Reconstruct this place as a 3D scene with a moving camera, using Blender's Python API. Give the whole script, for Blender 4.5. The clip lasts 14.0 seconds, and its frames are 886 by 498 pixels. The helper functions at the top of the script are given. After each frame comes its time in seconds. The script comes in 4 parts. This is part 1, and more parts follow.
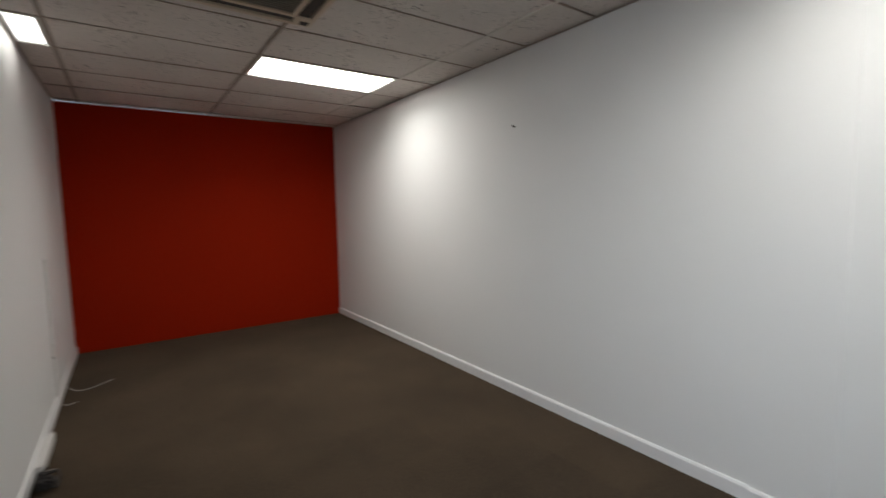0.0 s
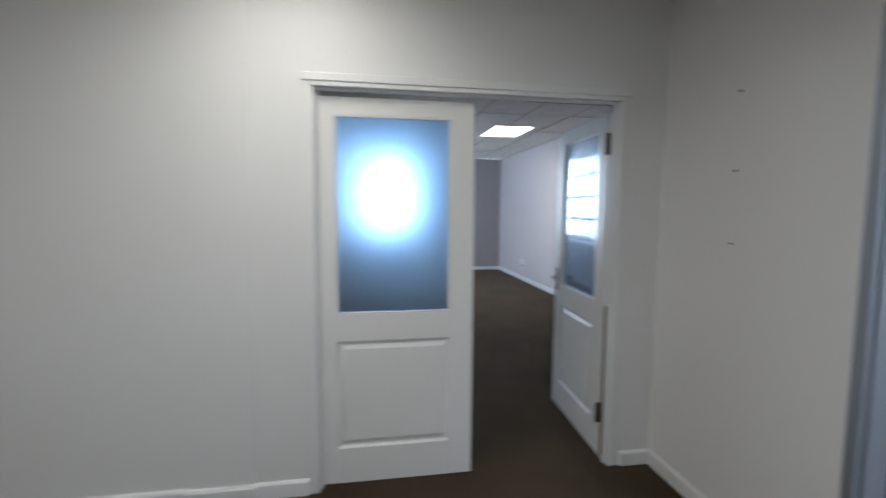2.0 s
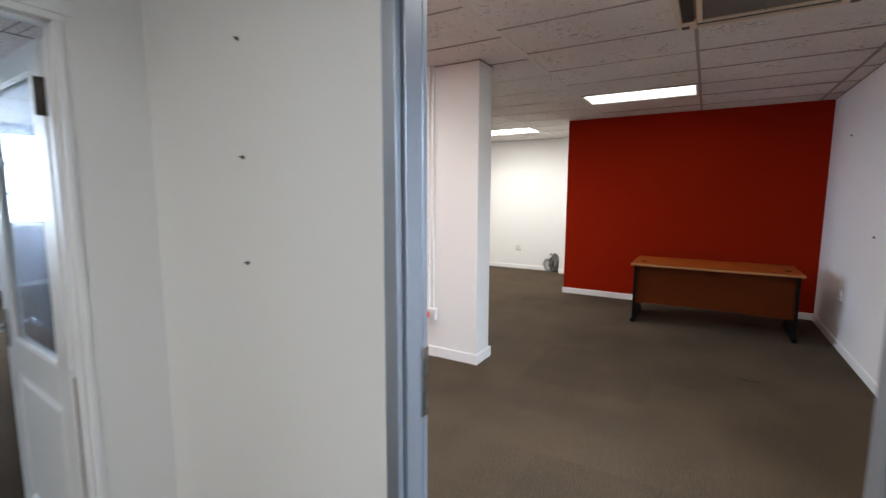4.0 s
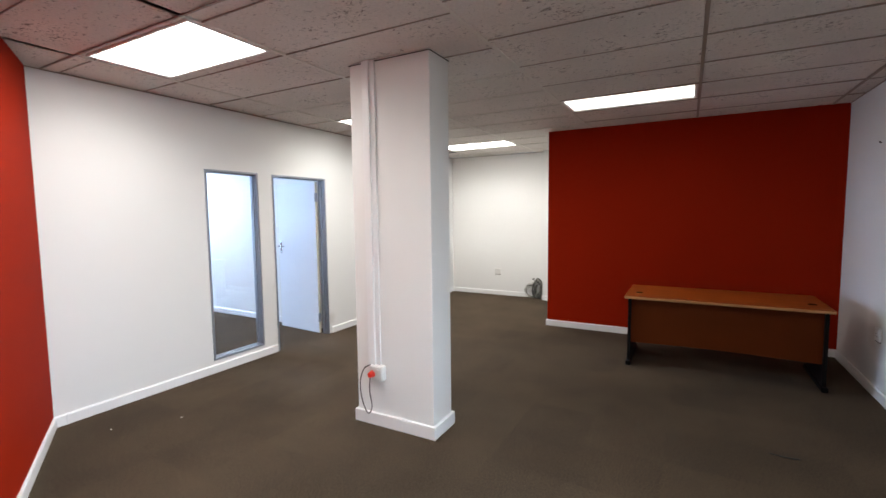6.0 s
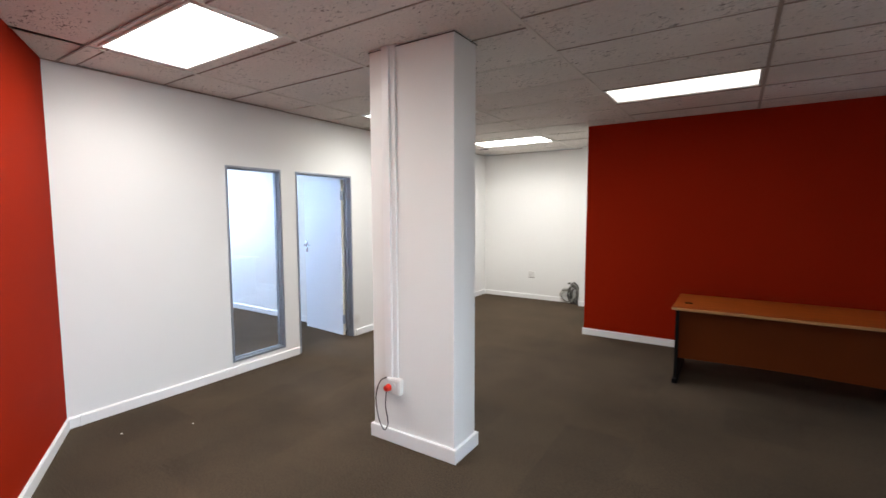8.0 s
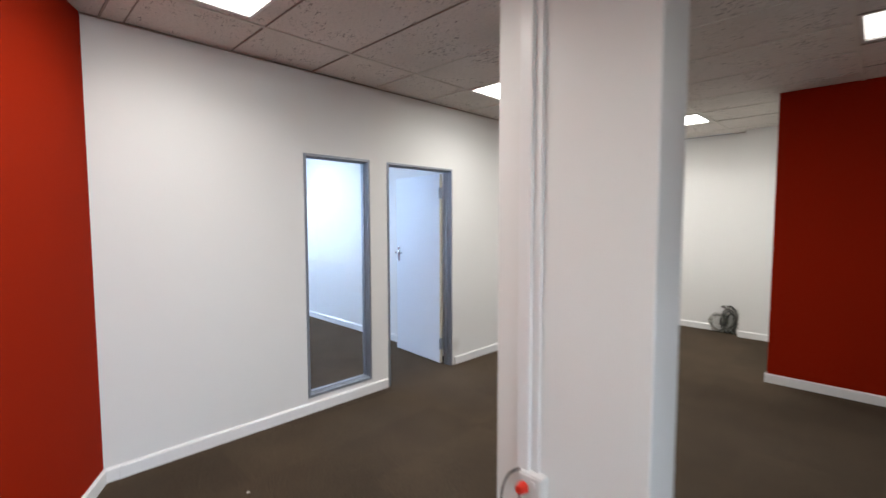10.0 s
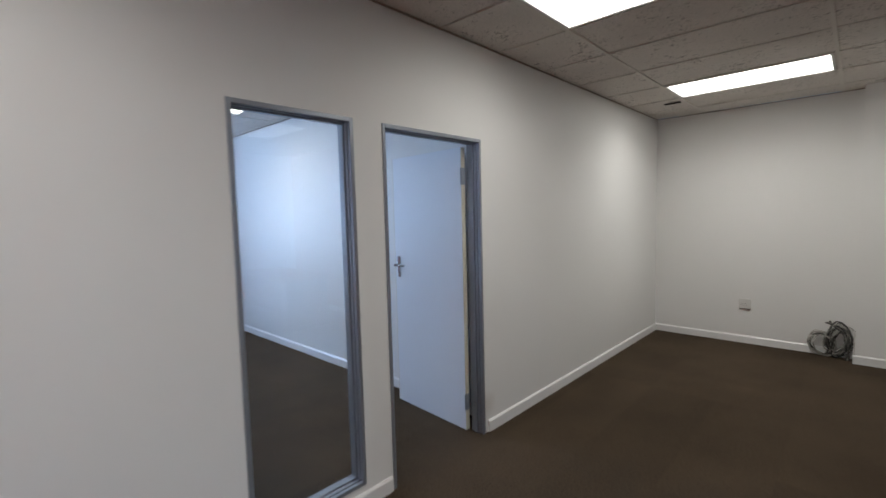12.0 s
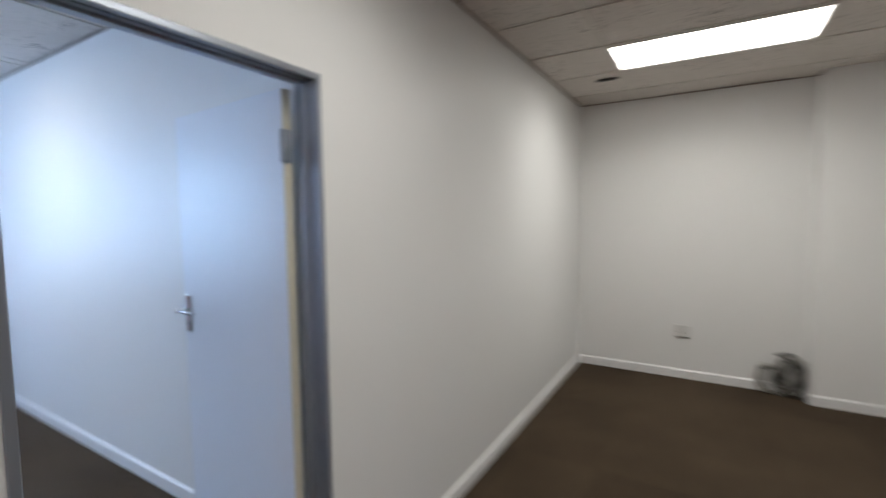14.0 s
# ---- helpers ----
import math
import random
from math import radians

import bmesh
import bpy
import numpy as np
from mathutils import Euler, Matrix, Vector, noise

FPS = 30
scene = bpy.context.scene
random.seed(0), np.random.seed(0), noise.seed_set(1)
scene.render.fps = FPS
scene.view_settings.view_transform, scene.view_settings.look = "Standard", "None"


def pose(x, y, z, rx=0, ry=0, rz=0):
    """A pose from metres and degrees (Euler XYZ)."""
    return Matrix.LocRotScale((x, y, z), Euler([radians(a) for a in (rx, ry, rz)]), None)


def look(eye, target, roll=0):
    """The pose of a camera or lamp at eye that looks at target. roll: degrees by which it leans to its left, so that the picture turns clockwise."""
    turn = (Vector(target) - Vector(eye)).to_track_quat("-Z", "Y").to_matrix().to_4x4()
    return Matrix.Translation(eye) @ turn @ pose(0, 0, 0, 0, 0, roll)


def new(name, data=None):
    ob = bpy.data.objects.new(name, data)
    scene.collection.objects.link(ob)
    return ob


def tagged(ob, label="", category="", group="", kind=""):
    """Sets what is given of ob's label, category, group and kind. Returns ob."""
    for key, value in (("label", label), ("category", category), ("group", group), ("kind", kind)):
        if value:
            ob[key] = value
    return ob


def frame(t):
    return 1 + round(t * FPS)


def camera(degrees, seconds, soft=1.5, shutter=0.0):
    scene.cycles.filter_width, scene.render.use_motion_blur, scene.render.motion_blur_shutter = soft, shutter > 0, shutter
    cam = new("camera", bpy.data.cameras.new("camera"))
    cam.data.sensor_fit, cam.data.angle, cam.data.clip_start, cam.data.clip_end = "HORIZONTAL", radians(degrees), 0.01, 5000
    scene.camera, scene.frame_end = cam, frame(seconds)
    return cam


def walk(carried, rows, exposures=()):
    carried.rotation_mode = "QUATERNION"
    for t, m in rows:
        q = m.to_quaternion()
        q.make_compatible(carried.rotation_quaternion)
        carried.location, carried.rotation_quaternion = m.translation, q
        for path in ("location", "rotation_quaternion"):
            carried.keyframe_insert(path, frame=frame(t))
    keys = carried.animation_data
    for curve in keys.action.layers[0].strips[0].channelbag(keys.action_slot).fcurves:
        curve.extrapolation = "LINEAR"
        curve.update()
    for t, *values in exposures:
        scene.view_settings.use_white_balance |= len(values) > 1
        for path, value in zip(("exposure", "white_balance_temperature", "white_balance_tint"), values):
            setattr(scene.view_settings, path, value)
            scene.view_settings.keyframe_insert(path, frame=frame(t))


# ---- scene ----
cam = camera(89.7, 14.0, shutter=0.75)
PATH = [
    (0, (0.155, 0.738, 1.518), (1.305, 2.364, 1.335), -1.0),
    (0.5, (0.214, 0.718, 1.551), (1.654, 2.09, 1.339), 0.5),
    (1, (0.208, 0.801, 1.476), (2.082, 1.489, 1.345), 2.2),
    (1.5, (0.244, 0.814, 1.468), (2.235, 0.957, 1.336), 1.2),
    (2, (0.379, 0.702, 1.476), (2.344, 0.375, 1.298), 0.4),
    (2.5, (0.538, 0.523, 1.497), (2.404, -0.176, 1.324), 0.4),
    (3, (0.755, 0.415, 1.527), (2.277, -0.87, 1.335), 0.3),
    (3.5, (0.861, 0.259, 1.53), (1.94, -1.409, 1.303), 0.6),
    (4, (0.912, -0.03, 1.541), (1.921, -1.74, 1.304), 0.2),
    (4.2, (0.942, -0.132, 1.53), (1.948, -1.848, 1.315), 0.2),
    (6.5, (1.122, -1.058, 1.62), (2.082, -2.806, 1.463), -0.7),
    (7, (1.113, -1.094, 1.619), (2.106, -2.824, 1.469), -0.6),
    (9.5, (1.778, -1.777, 1.609), (3.1, -3.268, 1.444), 0.2),
    (10, (2.111, -1.989, 1.552), (3.511, -3.411, 1.42), -0.1),
    (10.5, (2.46, -2.151, 1.559), (3.87, -3.565, 1.438), -0.5),
    (11, (2.772, -2.446, 1.559), (4.217, -3.824, 1.435), -0.7),
    (11.5, (3.134, -2.669, 1.569), (4.571, -4.053, 1.42), -0.6),
    (11.7, (3.243, -2.779, 1.568), (4.656, -4.187, 1.426), -1.1),
    (12, (3.417, -2.95, 1.568), (4.778, -4.408, 1.414), -1.4),
    (12.5, (3.615, -3.285, 1.573), (4.952, -4.768, 1.454), -1.9),
    (13, (3.827, -3.607, 1.56), (4.598, -5.448, 1.428), -0.6),
    (13.2, (3.885, -3.719, 1.573), (4.571, -5.592, 1.435), -0.7),
    (13.5, (3.932, -3.89, 1.547), (4.6, -5.769, 1.397), -1.1),
    (14, (4.151, -4.247, 1.578), (5.174, -5.959, 1.432), -0.6),
]
walk(cam, [(t, look(eye, target, roll)) for t, eye, target, roll in PATH],
     [(0, 0.35), (1.0, 0.0), (2.0, -0.1), (3.0, 0.3), (3.5, 0.8), (4.2, 0.7), (6.5, 0.58), (7.2, 0.58), (9.5, 0.4), (10.5, 0.1), (11.0, 0.0), (11.5, -0.42), (12.0, -0.6), (12.5, -0.6), (13.0, 0.1), (13.5, 0.05), (14, -0.42)])

# ---------- world and daylight ----------
world = bpy.data.worlds.new("sky")
scene.world = world
world.use_nodes = True
wn = world.node_tree.nodes
sky = wn.new("ShaderNodeTexSky")
sky.sky_type, sky.sun_disc, sky.sun_elevation, sky.sun_rotation = "NISHITA", False, radians(48), radians(20)
world.node_tree.links.new(sky.outputs[0], wn["Background"].inputs[0])
wn["Background"].inputs[1].default_value = 0.12
sun = new("sun", bpy.data.lights.new("sun", "SUN"))
sun.data.energy, sun.data.angle, sun.data.color = 2.5, radians(0.5), (1.0, 0.95, 0.88)
sun.rotation_euler = (radians(42), 0, radians(-160))

GLOW = 9.0            # look of the lit diffusers
PANEL = 15.5          # watts thrown down by a whole panel


def daylight(x, y, z, w, h, rz, watts, colour=(0.50, 0.72, 1.0), down=0):
    """Sky light in a window opening: rz 0 shines towards +y."""
    lamp = new("window_light", bpy.data.lights.new("window_light", "AREA"))
    lamp.data.shape, lamp.data.size, lamp.data.size_y = "RECTANGLE", w, h
    lamp.data.energy, lamp.data.color = watts, colour
    lamp.matrix_world = pose(x, y, z, 90 - down, 0, rz)
    return lamp


# plan, in metres
CEIL = 2.70
XE1 = 2.65           # east wall of the first office
YN1 = 6.93           # its red north wall
YS1 = -0.91          # its south wall
XW1 = -0.39
XWC = -0.33          # west wall of the second office
XEC = 5.32           # its east wall with window and door
YRED = -7.12         # red wall behind the desk
XRET = 2.83          # white return beside it
YSC = -9.03          # end wall of the recess
XEB = 11.02          # far east facade
XED = 10.45          # end wall of the small office
YNB, YSB = 1.32, -2.48
YSD = -5.56

# ceiling panels: x from, to, y from, to
LAMPS = [(1.075, 2.255, 4.385, 4.955), (1.075, 2.255, 0.755, 1.325), (-0.375, -0.20, 4.385, 4.955),
         (3.59, 4.72, -3.09, -2.52), (1.08, 2.255, -6.02, -5.48), (3.595, 4.775, -5.59, -5.03), (3.595, 4.775, -8.02, -7.46),
         (1.08, 2.255, -2.44, -1.88)]
LAMPS_B = [(6.78, 7.76, -1.75, -1.13)]
LAMPS_D = [(7.75, 8.35, -5.05, -3.87)]
OUTPUT = [0.8, 0.65, 0.3, 0.74, 0.08, 0.85, 1.05, 0.85, 0.7, 0.6]    # how strong each panel still is


def panel_light(x0, x1, y0, y1, share):
    """The light that a prismatic ceiling panel throws down, cut off towards the horizontal."""
    lamp = new("panel_light", bpy.data.lights.new("panel_light", "AREA"))
    lamp.data.shape, lamp.data.size, lamp.data.size_y = "RECTANGLE", x1 - x0 - 0.04, y1 - y0 - 0.04
    lamp.data.energy, lamp.data.color = PANEL * share * (x1 - x0) * (y1 - y0) / 0.67, (0.985, 0.962, 0.912)
    lamp.data.spread = radians(150)
    lamp.matrix_world = pose((x0 + x1) / 2, (y0 + y1) / 2, CEIL - 0.012)


for box, share in zip(LAMPS + LAMPS_B + LAMPS_D, OUTPUT):
    panel_light(*box, share)

daylight(XEB + 0.16, 0.22, 1.80, 1.1, 1.4, 90, 18, (0.50, 0.70, 1.0))
daylight(9.25, YNB + 0.16, 1.75, 2.8, 1.6, 180, 105, (0.50, 0.69, 1.0))
daylight(XED + 0.16, -3.7, 1.75, 1.7, 1.5, 90, 125, (0.40, 0.62, 1.0))
daylight(XW1 - 0.16, 1.2, 1.60, 1.8, 1.3, -90, 7, (0.74, 0.86, 1.0), 25).data.spread = radians(120)
daylight(XWC - 0.16, -2.0, 1.60, 1.5, 1.3, -90, 24, (0.68, 0.83, 1.0), 30).data.spread = radians(88)


# ---------- materials ----------
def mat(name, base, rough=0.5, metal=0.0, spread=0.04, scale=6.0, bump=0.0, bump_scale=60.0, spec=0.5, rand=0.0, fine=0.0, fine_scale=200.0):
    """A surface with variation at two scales and fine relief."""
    m = bpy.data.materials.new(name)
    m.use_nodes = True
    n, l = m.node_tree.nodes, m.node_tree.links
    b = n["Principled BSDF"]
    b.inputs["Roughness"].default_value, b.inputs["Metallic"].default_value = rough, metal
    b.inputs["Specular IOR Level"].default_value = spec
    co = n.new("ShaderNodeTexCoord")
    geo = n.new("ShaderNodeNewGeometry")
    big = n.new("ShaderNodeTexNoise")
    big.inputs["Scale"].default_value, big.inputs["Detail"].default_value = scale / 6.0, 5.0
    small = n.new("ShaderNodeTexNoise")
    small.inputs["Scale"].default_value, small.inputs["Detail"].default_value = fine_scale, 3.0
    l.new(geo.outputs["Position"], big.inputs["Vector"])
    l.new(geo.outputs["Position"], small.inputs["Vector"])
    hsv = n.new("ShaderNodeHueSaturation")
    hsv.inputs["Color"].default_value = (*base, 1)
    v1 = n.new("ShaderNodeMath"); v1.operation = "MULTIPLY_ADD"
    v1.inputs[1].default_value, v1.inputs[2].default_value = spread * 2, 1 - spread
    l.new(big.outputs["Fac"], v1.inputs[0])
    v2 = n.new("ShaderNodeMath"); v2.operation = "MULTIPLY_ADD"
    v2.inputs[1].default_value = fine * 2
    l.new(small.outputs["Fac"], v2.inputs[0])
    v3 = n.new("ShaderNodeMath"); v3.operation = "SUBTRACT"
    v3.inputs[1].default_value = fine
    l.new(v1.outputs[0], v3.inputs[0])
    l.new(v3.outputs[0], v2.inputs[2])
    last = v2
    if rand:
        info = n.new("ShaderNodeObjectInfo")
        v4 = n.new("ShaderNodeMath"); v4.operation = "MULTIPLY_ADD"
        v4.inputs[1].default_value = rand * 2
        v5 = n.new("ShaderNodeMath"); v5.operation = "SUBTRACT"
        v5.inputs[1].default_value = rand
        l.new(v2.outputs[0], v5.inputs[0])
        l.new(info.outputs["Random"], v4.inputs[0])
        l.new(v5.outputs[0], v4.inputs[2])
        last = v4
    l.new(last.outputs[0], hsv.inputs["Value"])
    l.new(hsv.outputs[0], b.inputs["Base Color"])
    if bump:
        t = n.new("ShaderNodeTexNoise")
        t.inputs["Scale"].default_value, t.inputs["Detail"].default_value = bump_scale, 4.0
        l.new(geo.outputs["Position"], t.inputs["Vector"])
        bp = n.new("ShaderNodeBump")
        bp.inputs["Strength"].default_value, bp.inputs["Distance"].default_value = bump, 0.004
        l.new(t.outputs["Fac"], bp.inputs["Height"])
        l.new(bp.outputs[0], b.inputs["Normal"])
    return m


def glow(name, colour, strength):
    m = mat(name, (0.8, 0.8, 0.8))
    b = m.node_tree.nodes["Principled BSDF"]
    b.inputs["Emission Color"].default_value, b.inputs["Emission Strength"].default_value = (*colour, 1), strength
    return m


def glass(name, tint, rough, coat=0.0):
    m = bpy.data.materials.new(name)
    m.use_nodes = True
    b = m.node_tree.nodes["Principled BSDF"]
    b.inputs["Base Color"].default_value = (*tint, 1)
    b.inputs["Transmission Weight"].default_value, b.inputs["Roughness"].default_value = 1.0, rough
    b.inputs["IOR"].default_value = 1.45
    b.inputs["Coat Weight"].default_value, b.inputs["Coat Roughness"].default_value = coat, 0.02
    return m


WHITE = mat("white_wall_paint", (0.777, 0.774, 0.763), 0.46, spread=0.025, scale=5, bump=0.10, bump_scale=90, fine=0.01, spec=0.4)
MAUVE = mat("grey_wall_paint", (0.33, 0.29, 0.285), 0.5, spread=0.04, scale=5, bump=0.1, bump_scale=90)
LILAC = mat("pale_lilac_wall_paint", (0.56, 0.50, 0.49), 0.5, spread=0.04, scale=5, bump=0.1, bump_scale=90)
RED = mat("red_wall_paint", (0.29, 0.0135, 0.0018), 0.75, spread=0.06, scale=6, bump=0.12, bump_scale=110, fine=0.03, spec=0.05)
TRIM = mat("white_gloss_trim", (0.80, 0.80, 0.80), 0.3, spread=0.03, scale=20, bump=0.05)
CARPET = mat("brown_grey_carpet", (0.060, 0.0425, 0.0275), 0.95, spread=0.50, scale=9, bump=0.9, bump_scale=420, rand=0.10, fine=1.1, fine_scale=95, spec=0.1)
TILE = mat("mottled_ceiling_tile", (0.68, 0.63, 0.585), 0.9, spread=0.22, scale=9, bump=0.5, bump_scale=70, fine=0.16, fine_scale=60, spec=0.1)
PALETEE = mat("pale_ceiling_bar", (0.66, 0.62, 0.56), 0.6, spread=0.1)
TEE = mat("brown_ceiling_bar", (0.30, 0.245, 0.20), 0.6, spread=0.08)
DARK = mat("dark_gap", (0.05, 0.045, 0.04), 0.8)
ALU = mat("grey_aluminium", (0.34, 0.37, 0.42), 0.36, 0.6, spread=0.05, scale=12, bump=0.04)
STEEL = mat("polished_steel", (0.62, 0.64, 0.66), 0.22, 1.0)
BRONZE = mat("dark_bronze_hinge", (0.10, 0.085, 0.075), 0.42, 0.8)
DOORP = mat("white_door_paint", (0.80, 0.79, 0.77), 0.32, spread=0.02, bump=0.06)
FLUSH = mat("pale_flush_door_paint", (0.76, 0.79, 0.84), 0.42, spread=0.03, bump=0.05)
EDGE = mat("cream_door_edge", (0.66, 0.62, 0.50), 0.55)
FROST = glass("frosted_glass", (0.38, 0.64, 1.0), 0.29, 0.8)
FILMED = glass("reflective_tinted_glass", (0.26, 0.42, 0.62), 0.16, 1.0)
FILMED.node_tree.nodes["Principled BSDF"].inputs["Coat IOR"].default_value = 2.3
CLEAR = glass("clear_glass", (0.97, 0.99, 1.0), 0.0)
LIGHT = [glow("lit_diffuser", (0.985, 0.968, 0.915), GLOW * max(0.17, share)) for share in OUTPUT]
LAMP = mat("white_light_frame", (0.75, 0.74, 0.72), 0.4)
BEIGE = mat("beige_plastic", (0.58, 0.48, 0.36), 0.45, spread=0.05)
GRILLE = mat("grey_brown_grille", (0.16, 0.145, 0.12), 0.6)
BLACK = mat("black_laminate", (0.005, 0.0045, 0.005), 0.6, spread=0.1, spec=0.1)
PLASTIC = mat("white_plastic", (0.66, 0.65, 0.63), 0.3)
REDP = mat("red_plastic", (0.62, 0.03, 0.015), 0.35)
CABLE = mat("black_cable", (0.015, 0.015, 0.016), 0.45)
GREYC = mat("grey_cable", (0.33, 0.32, 0.29), 0.5, spread=0.2, scale=60)
DUSTC = mat("dark_grey_cable", (0.07, 0.068, 0.06), 0.55, spread=0.2, scale=60)
WHITEC = mat("pale_wire", (0.45, 0.43, 0.40), 0.5)


def wood_material():
    m = mat("cherry_laminate", (0.40, 0.115, 0.022), 0.38, spread=0.1, scale=4)
    n, l = m.node_tree.nodes, m.node_tree.links
    b = n["Principled BSDF"]
    geo = n.new("ShaderNodeNewGeometry")
    mp = n.new("ShaderNodeMapping")
    mp.inputs["Scale"].default_value = (1.2, 22, 22)
    l.new(geo.outputs["Position"], mp.inputs["Vector"])
    t = n.new("ShaderNodeTexNoise")
    t.inputs["Scale"].default_value, t.inputs["Detail"].default_value, t.inputs["Distortion"].default_value = 2.2, 6.0, 0.6
    l.new(mp.outputs[0], t.inputs["Vector"])
    r = n.new("ShaderNodeValToRGB")
    r.color_ramp.elements[0].color, r.color_ramp.elements[1].color = (0.22, 0.042, 0.004, 1), (0.37, 0.084, 0.008, 1)
    r.color_ramp.elements[0].position, r.color_ramp.elements[1].position = 0.3, 0.7
    l.new(t.outputs["Fac"], r.inputs[0])
    l.new(r.outputs[0], b.inputs["Base Color"])
    return m


WOOD = wood_material()
# cherry laminate darkened to paint in the shade on the desk's front
SHADEDWOOD = mat("shaded_cherry_laminate", (0.10, 0.019, 0.002), 0.55, spread=0.25, scale=10, spec=0.1)
b = CARPET.node_tree.nodes["Principled BSDF"]
b.inputs["Sheen Weight"].default_value, b.inputs["Sheen Roughness"].default_value = 0.06, 0.5
b.inputs["Sheen Tint"].default_value = (0.75, 0.65, 0.55, 1)


def stain(m, spots, colour):
    """Soft grubby patches on a paint. spots: centre, radius and strength."""
    n, l = m.node_tree.nodes, m.node_tree.links
    b = n["Principled BSDF"]
    source = b.inputs["Base Color"].links[0].from_socket
    geo = n.new("ShaderNodeNewGeometry")
    nz = n.new("ShaderNodeTexNoise")
    nz.inputs["Scale"].default_value, nz.inputs["Detail"].default_value = 5.0, 5.0
    l.new(geo.outputs["Position"], nz.inputs["Vector"])
    for centre, radius, strength in spots:
        d = n.new("ShaderNodeVectorMath"); d.operation = "DISTANCE"
        d.inputs[1].default_value = centre
        l.new(geo.outputs["Position"], d.inputs[0])
        a = n.new("ShaderNodeMath"); a.operation = "MULTIPLY_ADD"
        a.inputs[1].default_value = radius * 0.9
        l.new(nz.outputs["Fac"], a.inputs[0])
        l.new(d.outputs["Value"], a.inputs[2])
        mr = n.new("ShaderNodeMapRange")
        mr.inputs["From Min"].default_value, mr.inputs["From Max"].default_value = radius * 1.45, radius * 0.55
        mr.inputs["To Max"].default_value = strength
        l.new(a.outputs[0], mr.inputs["Value"])
        mix = n.new("ShaderNodeMixRGB")
        mix.inputs["Color2"].default_value = (*colour, 1)
        l.new(mr.outputs[0], mix.inputs["Fac"])
        l.new(source, mix.inputs["Color1"])
        source = mix.outputs[0]
    l.new(source, b.inputs["Base Color"])


def pits(m):
    """Small dark worm-holes and scuffs, as mineral-fibre tiles have."""
    n, l = m.node_tree.nodes, m.node_tree.links
    b = n["Principled BSDF"]
    source = b.inputs["Base Color"].links[0].from_socket
    geo = n.new("ShaderNodeNewGeometry")
    mp = n.new("ShaderNodeMapping")
    mp.inputs["Scale"].default_value = (24, 46, 30)
    mp.inputs["Rotation"].default_value = (0, 0, 0.5)
    l.new(geo.outputs["Position"], mp.inputs["Vector"])
    t = n.new("ShaderNodeTexNoise")
    t.inputs["Scale"].default_value, t.inputs["Detail"].default_value, t.inputs["Distortion"].default_value = 1.0, 3.0, 1.4
    l.new(mp.outputs[0], t.inputs["Vector"])
    big = n.new("ShaderNodeTexNoise")
    big.inputs["Scale"].default_value = 3.0
    l.new(geo.outputs["Position"], big.inputs["Vector"])
    a = n.new("ShaderNodeMath"); a.operation = "MULTIPLY_ADD"
    a.inputs[1].default_value = 0.35
    l.new(big.outputs["Fac"], a.inputs[0])
    l.new(t.outputs["Fac"], a.inputs[2])
    mr = n.new("ShaderNodeMapRange")
    mr.inputs["From Min"].default_value, mr.inputs["From Max"].default_value = 0.78, 0.90
    mr.inputs["To Max"].default_value = 0.82
    l.new(a.outputs[0], mr.inputs["Value"])
    mix = n.new("ShaderNodeMixRGB")
    mix.inputs["Color2"].default_value = (0.13, 0.11, 0.10, 1)
    l.new(mr.outputs[0], mix.inputs["Fac"])
    l.new(source, mix.inputs["Color1"])
    l.new(mix.outputs[0], b.inputs["Base Color"])


pits(TILE)
stain(WHITE, [((XWC, -5.98, 0.55), 0.26, 0.65), ((XRET, -7.42, 0.92), 0.13, 0.4), ((XEC, -5.42, 0.2), 0.1, 0.25)], (0.34, 0.28, 0.22))


# ---------- mesh helpers ----------
def bm_box(bm, x0, y0, z0, x1, y1, z1, bevel=0.0, index=0):
    """Adds a box between two corners to bm."""
    own = bmesh.new()
    bmesh.ops.create_cube(own, size=1.0)
    lo = Vector((min(x0, x1), min(y0, y1), min(z0, z1)))
    hi = Vector((max(x0, x1), max(y0, y1), max(z0, z1)))
    for v in own.verts:
        v.co = lo + Vector(((v.co.x + 0.5) * (hi.x - lo.x), (v.co.y + 0.5) * (hi.y - lo.y), (v.co.z + 0.5) * (hi.z - lo.z)))
    if bevel:
        bmesh.ops.bevel(own, geom=own.edges[:], offset=bevel, segments=2, affect="EDGES", profile=0.5)
    merge(bm, own, index)


def merge(bm, own, index=0):
    made = {v: bm.verts.new(v.co) for v in own.verts}
    for f in own.faces:
        g = bm.faces.new([made[v] for v in f.verts])
        g.smooth, g.material_index = f.smooth, index
    own.free()


def bm_cyl(bm, a, b, r, r2=None, seg=16):
    """A rod from a to b."""
    a, b = Vector(a), Vector(b)
    own = bmesh.new()
    bmesh.ops.create_cone(own, cap_ends=True, segments=seg, radius1=r, radius2=r if r2 is None else r2, depth=(b - a).length)
    m = Matrix.Translation((a + b) / 2) @ (b - a).to_track_quat("Z", "Y").to_matrix().to_4x4()
    bmesh.ops.transform(own, matrix=m, verts=own.verts)
    for f in own.faces:
        f.smooth = len(f.verts) == 4
    merge(bm, own)


def link(name, bm, *materials):
    me = bpy.data.meshes.new(name)
    bmesh.ops.recalc_face_normals(bm, faces=bm.faces[:])
    bm.to_mesh(me)
    bm.free()
    for m in materials:
        me.materials.append(m)
    return new(name, me)


def part(name, bm, material, parent, label=""):
    ob = link(name, bm, material)
    ob.parent = parent
    if label:
        tagged(ob, label)
    return ob


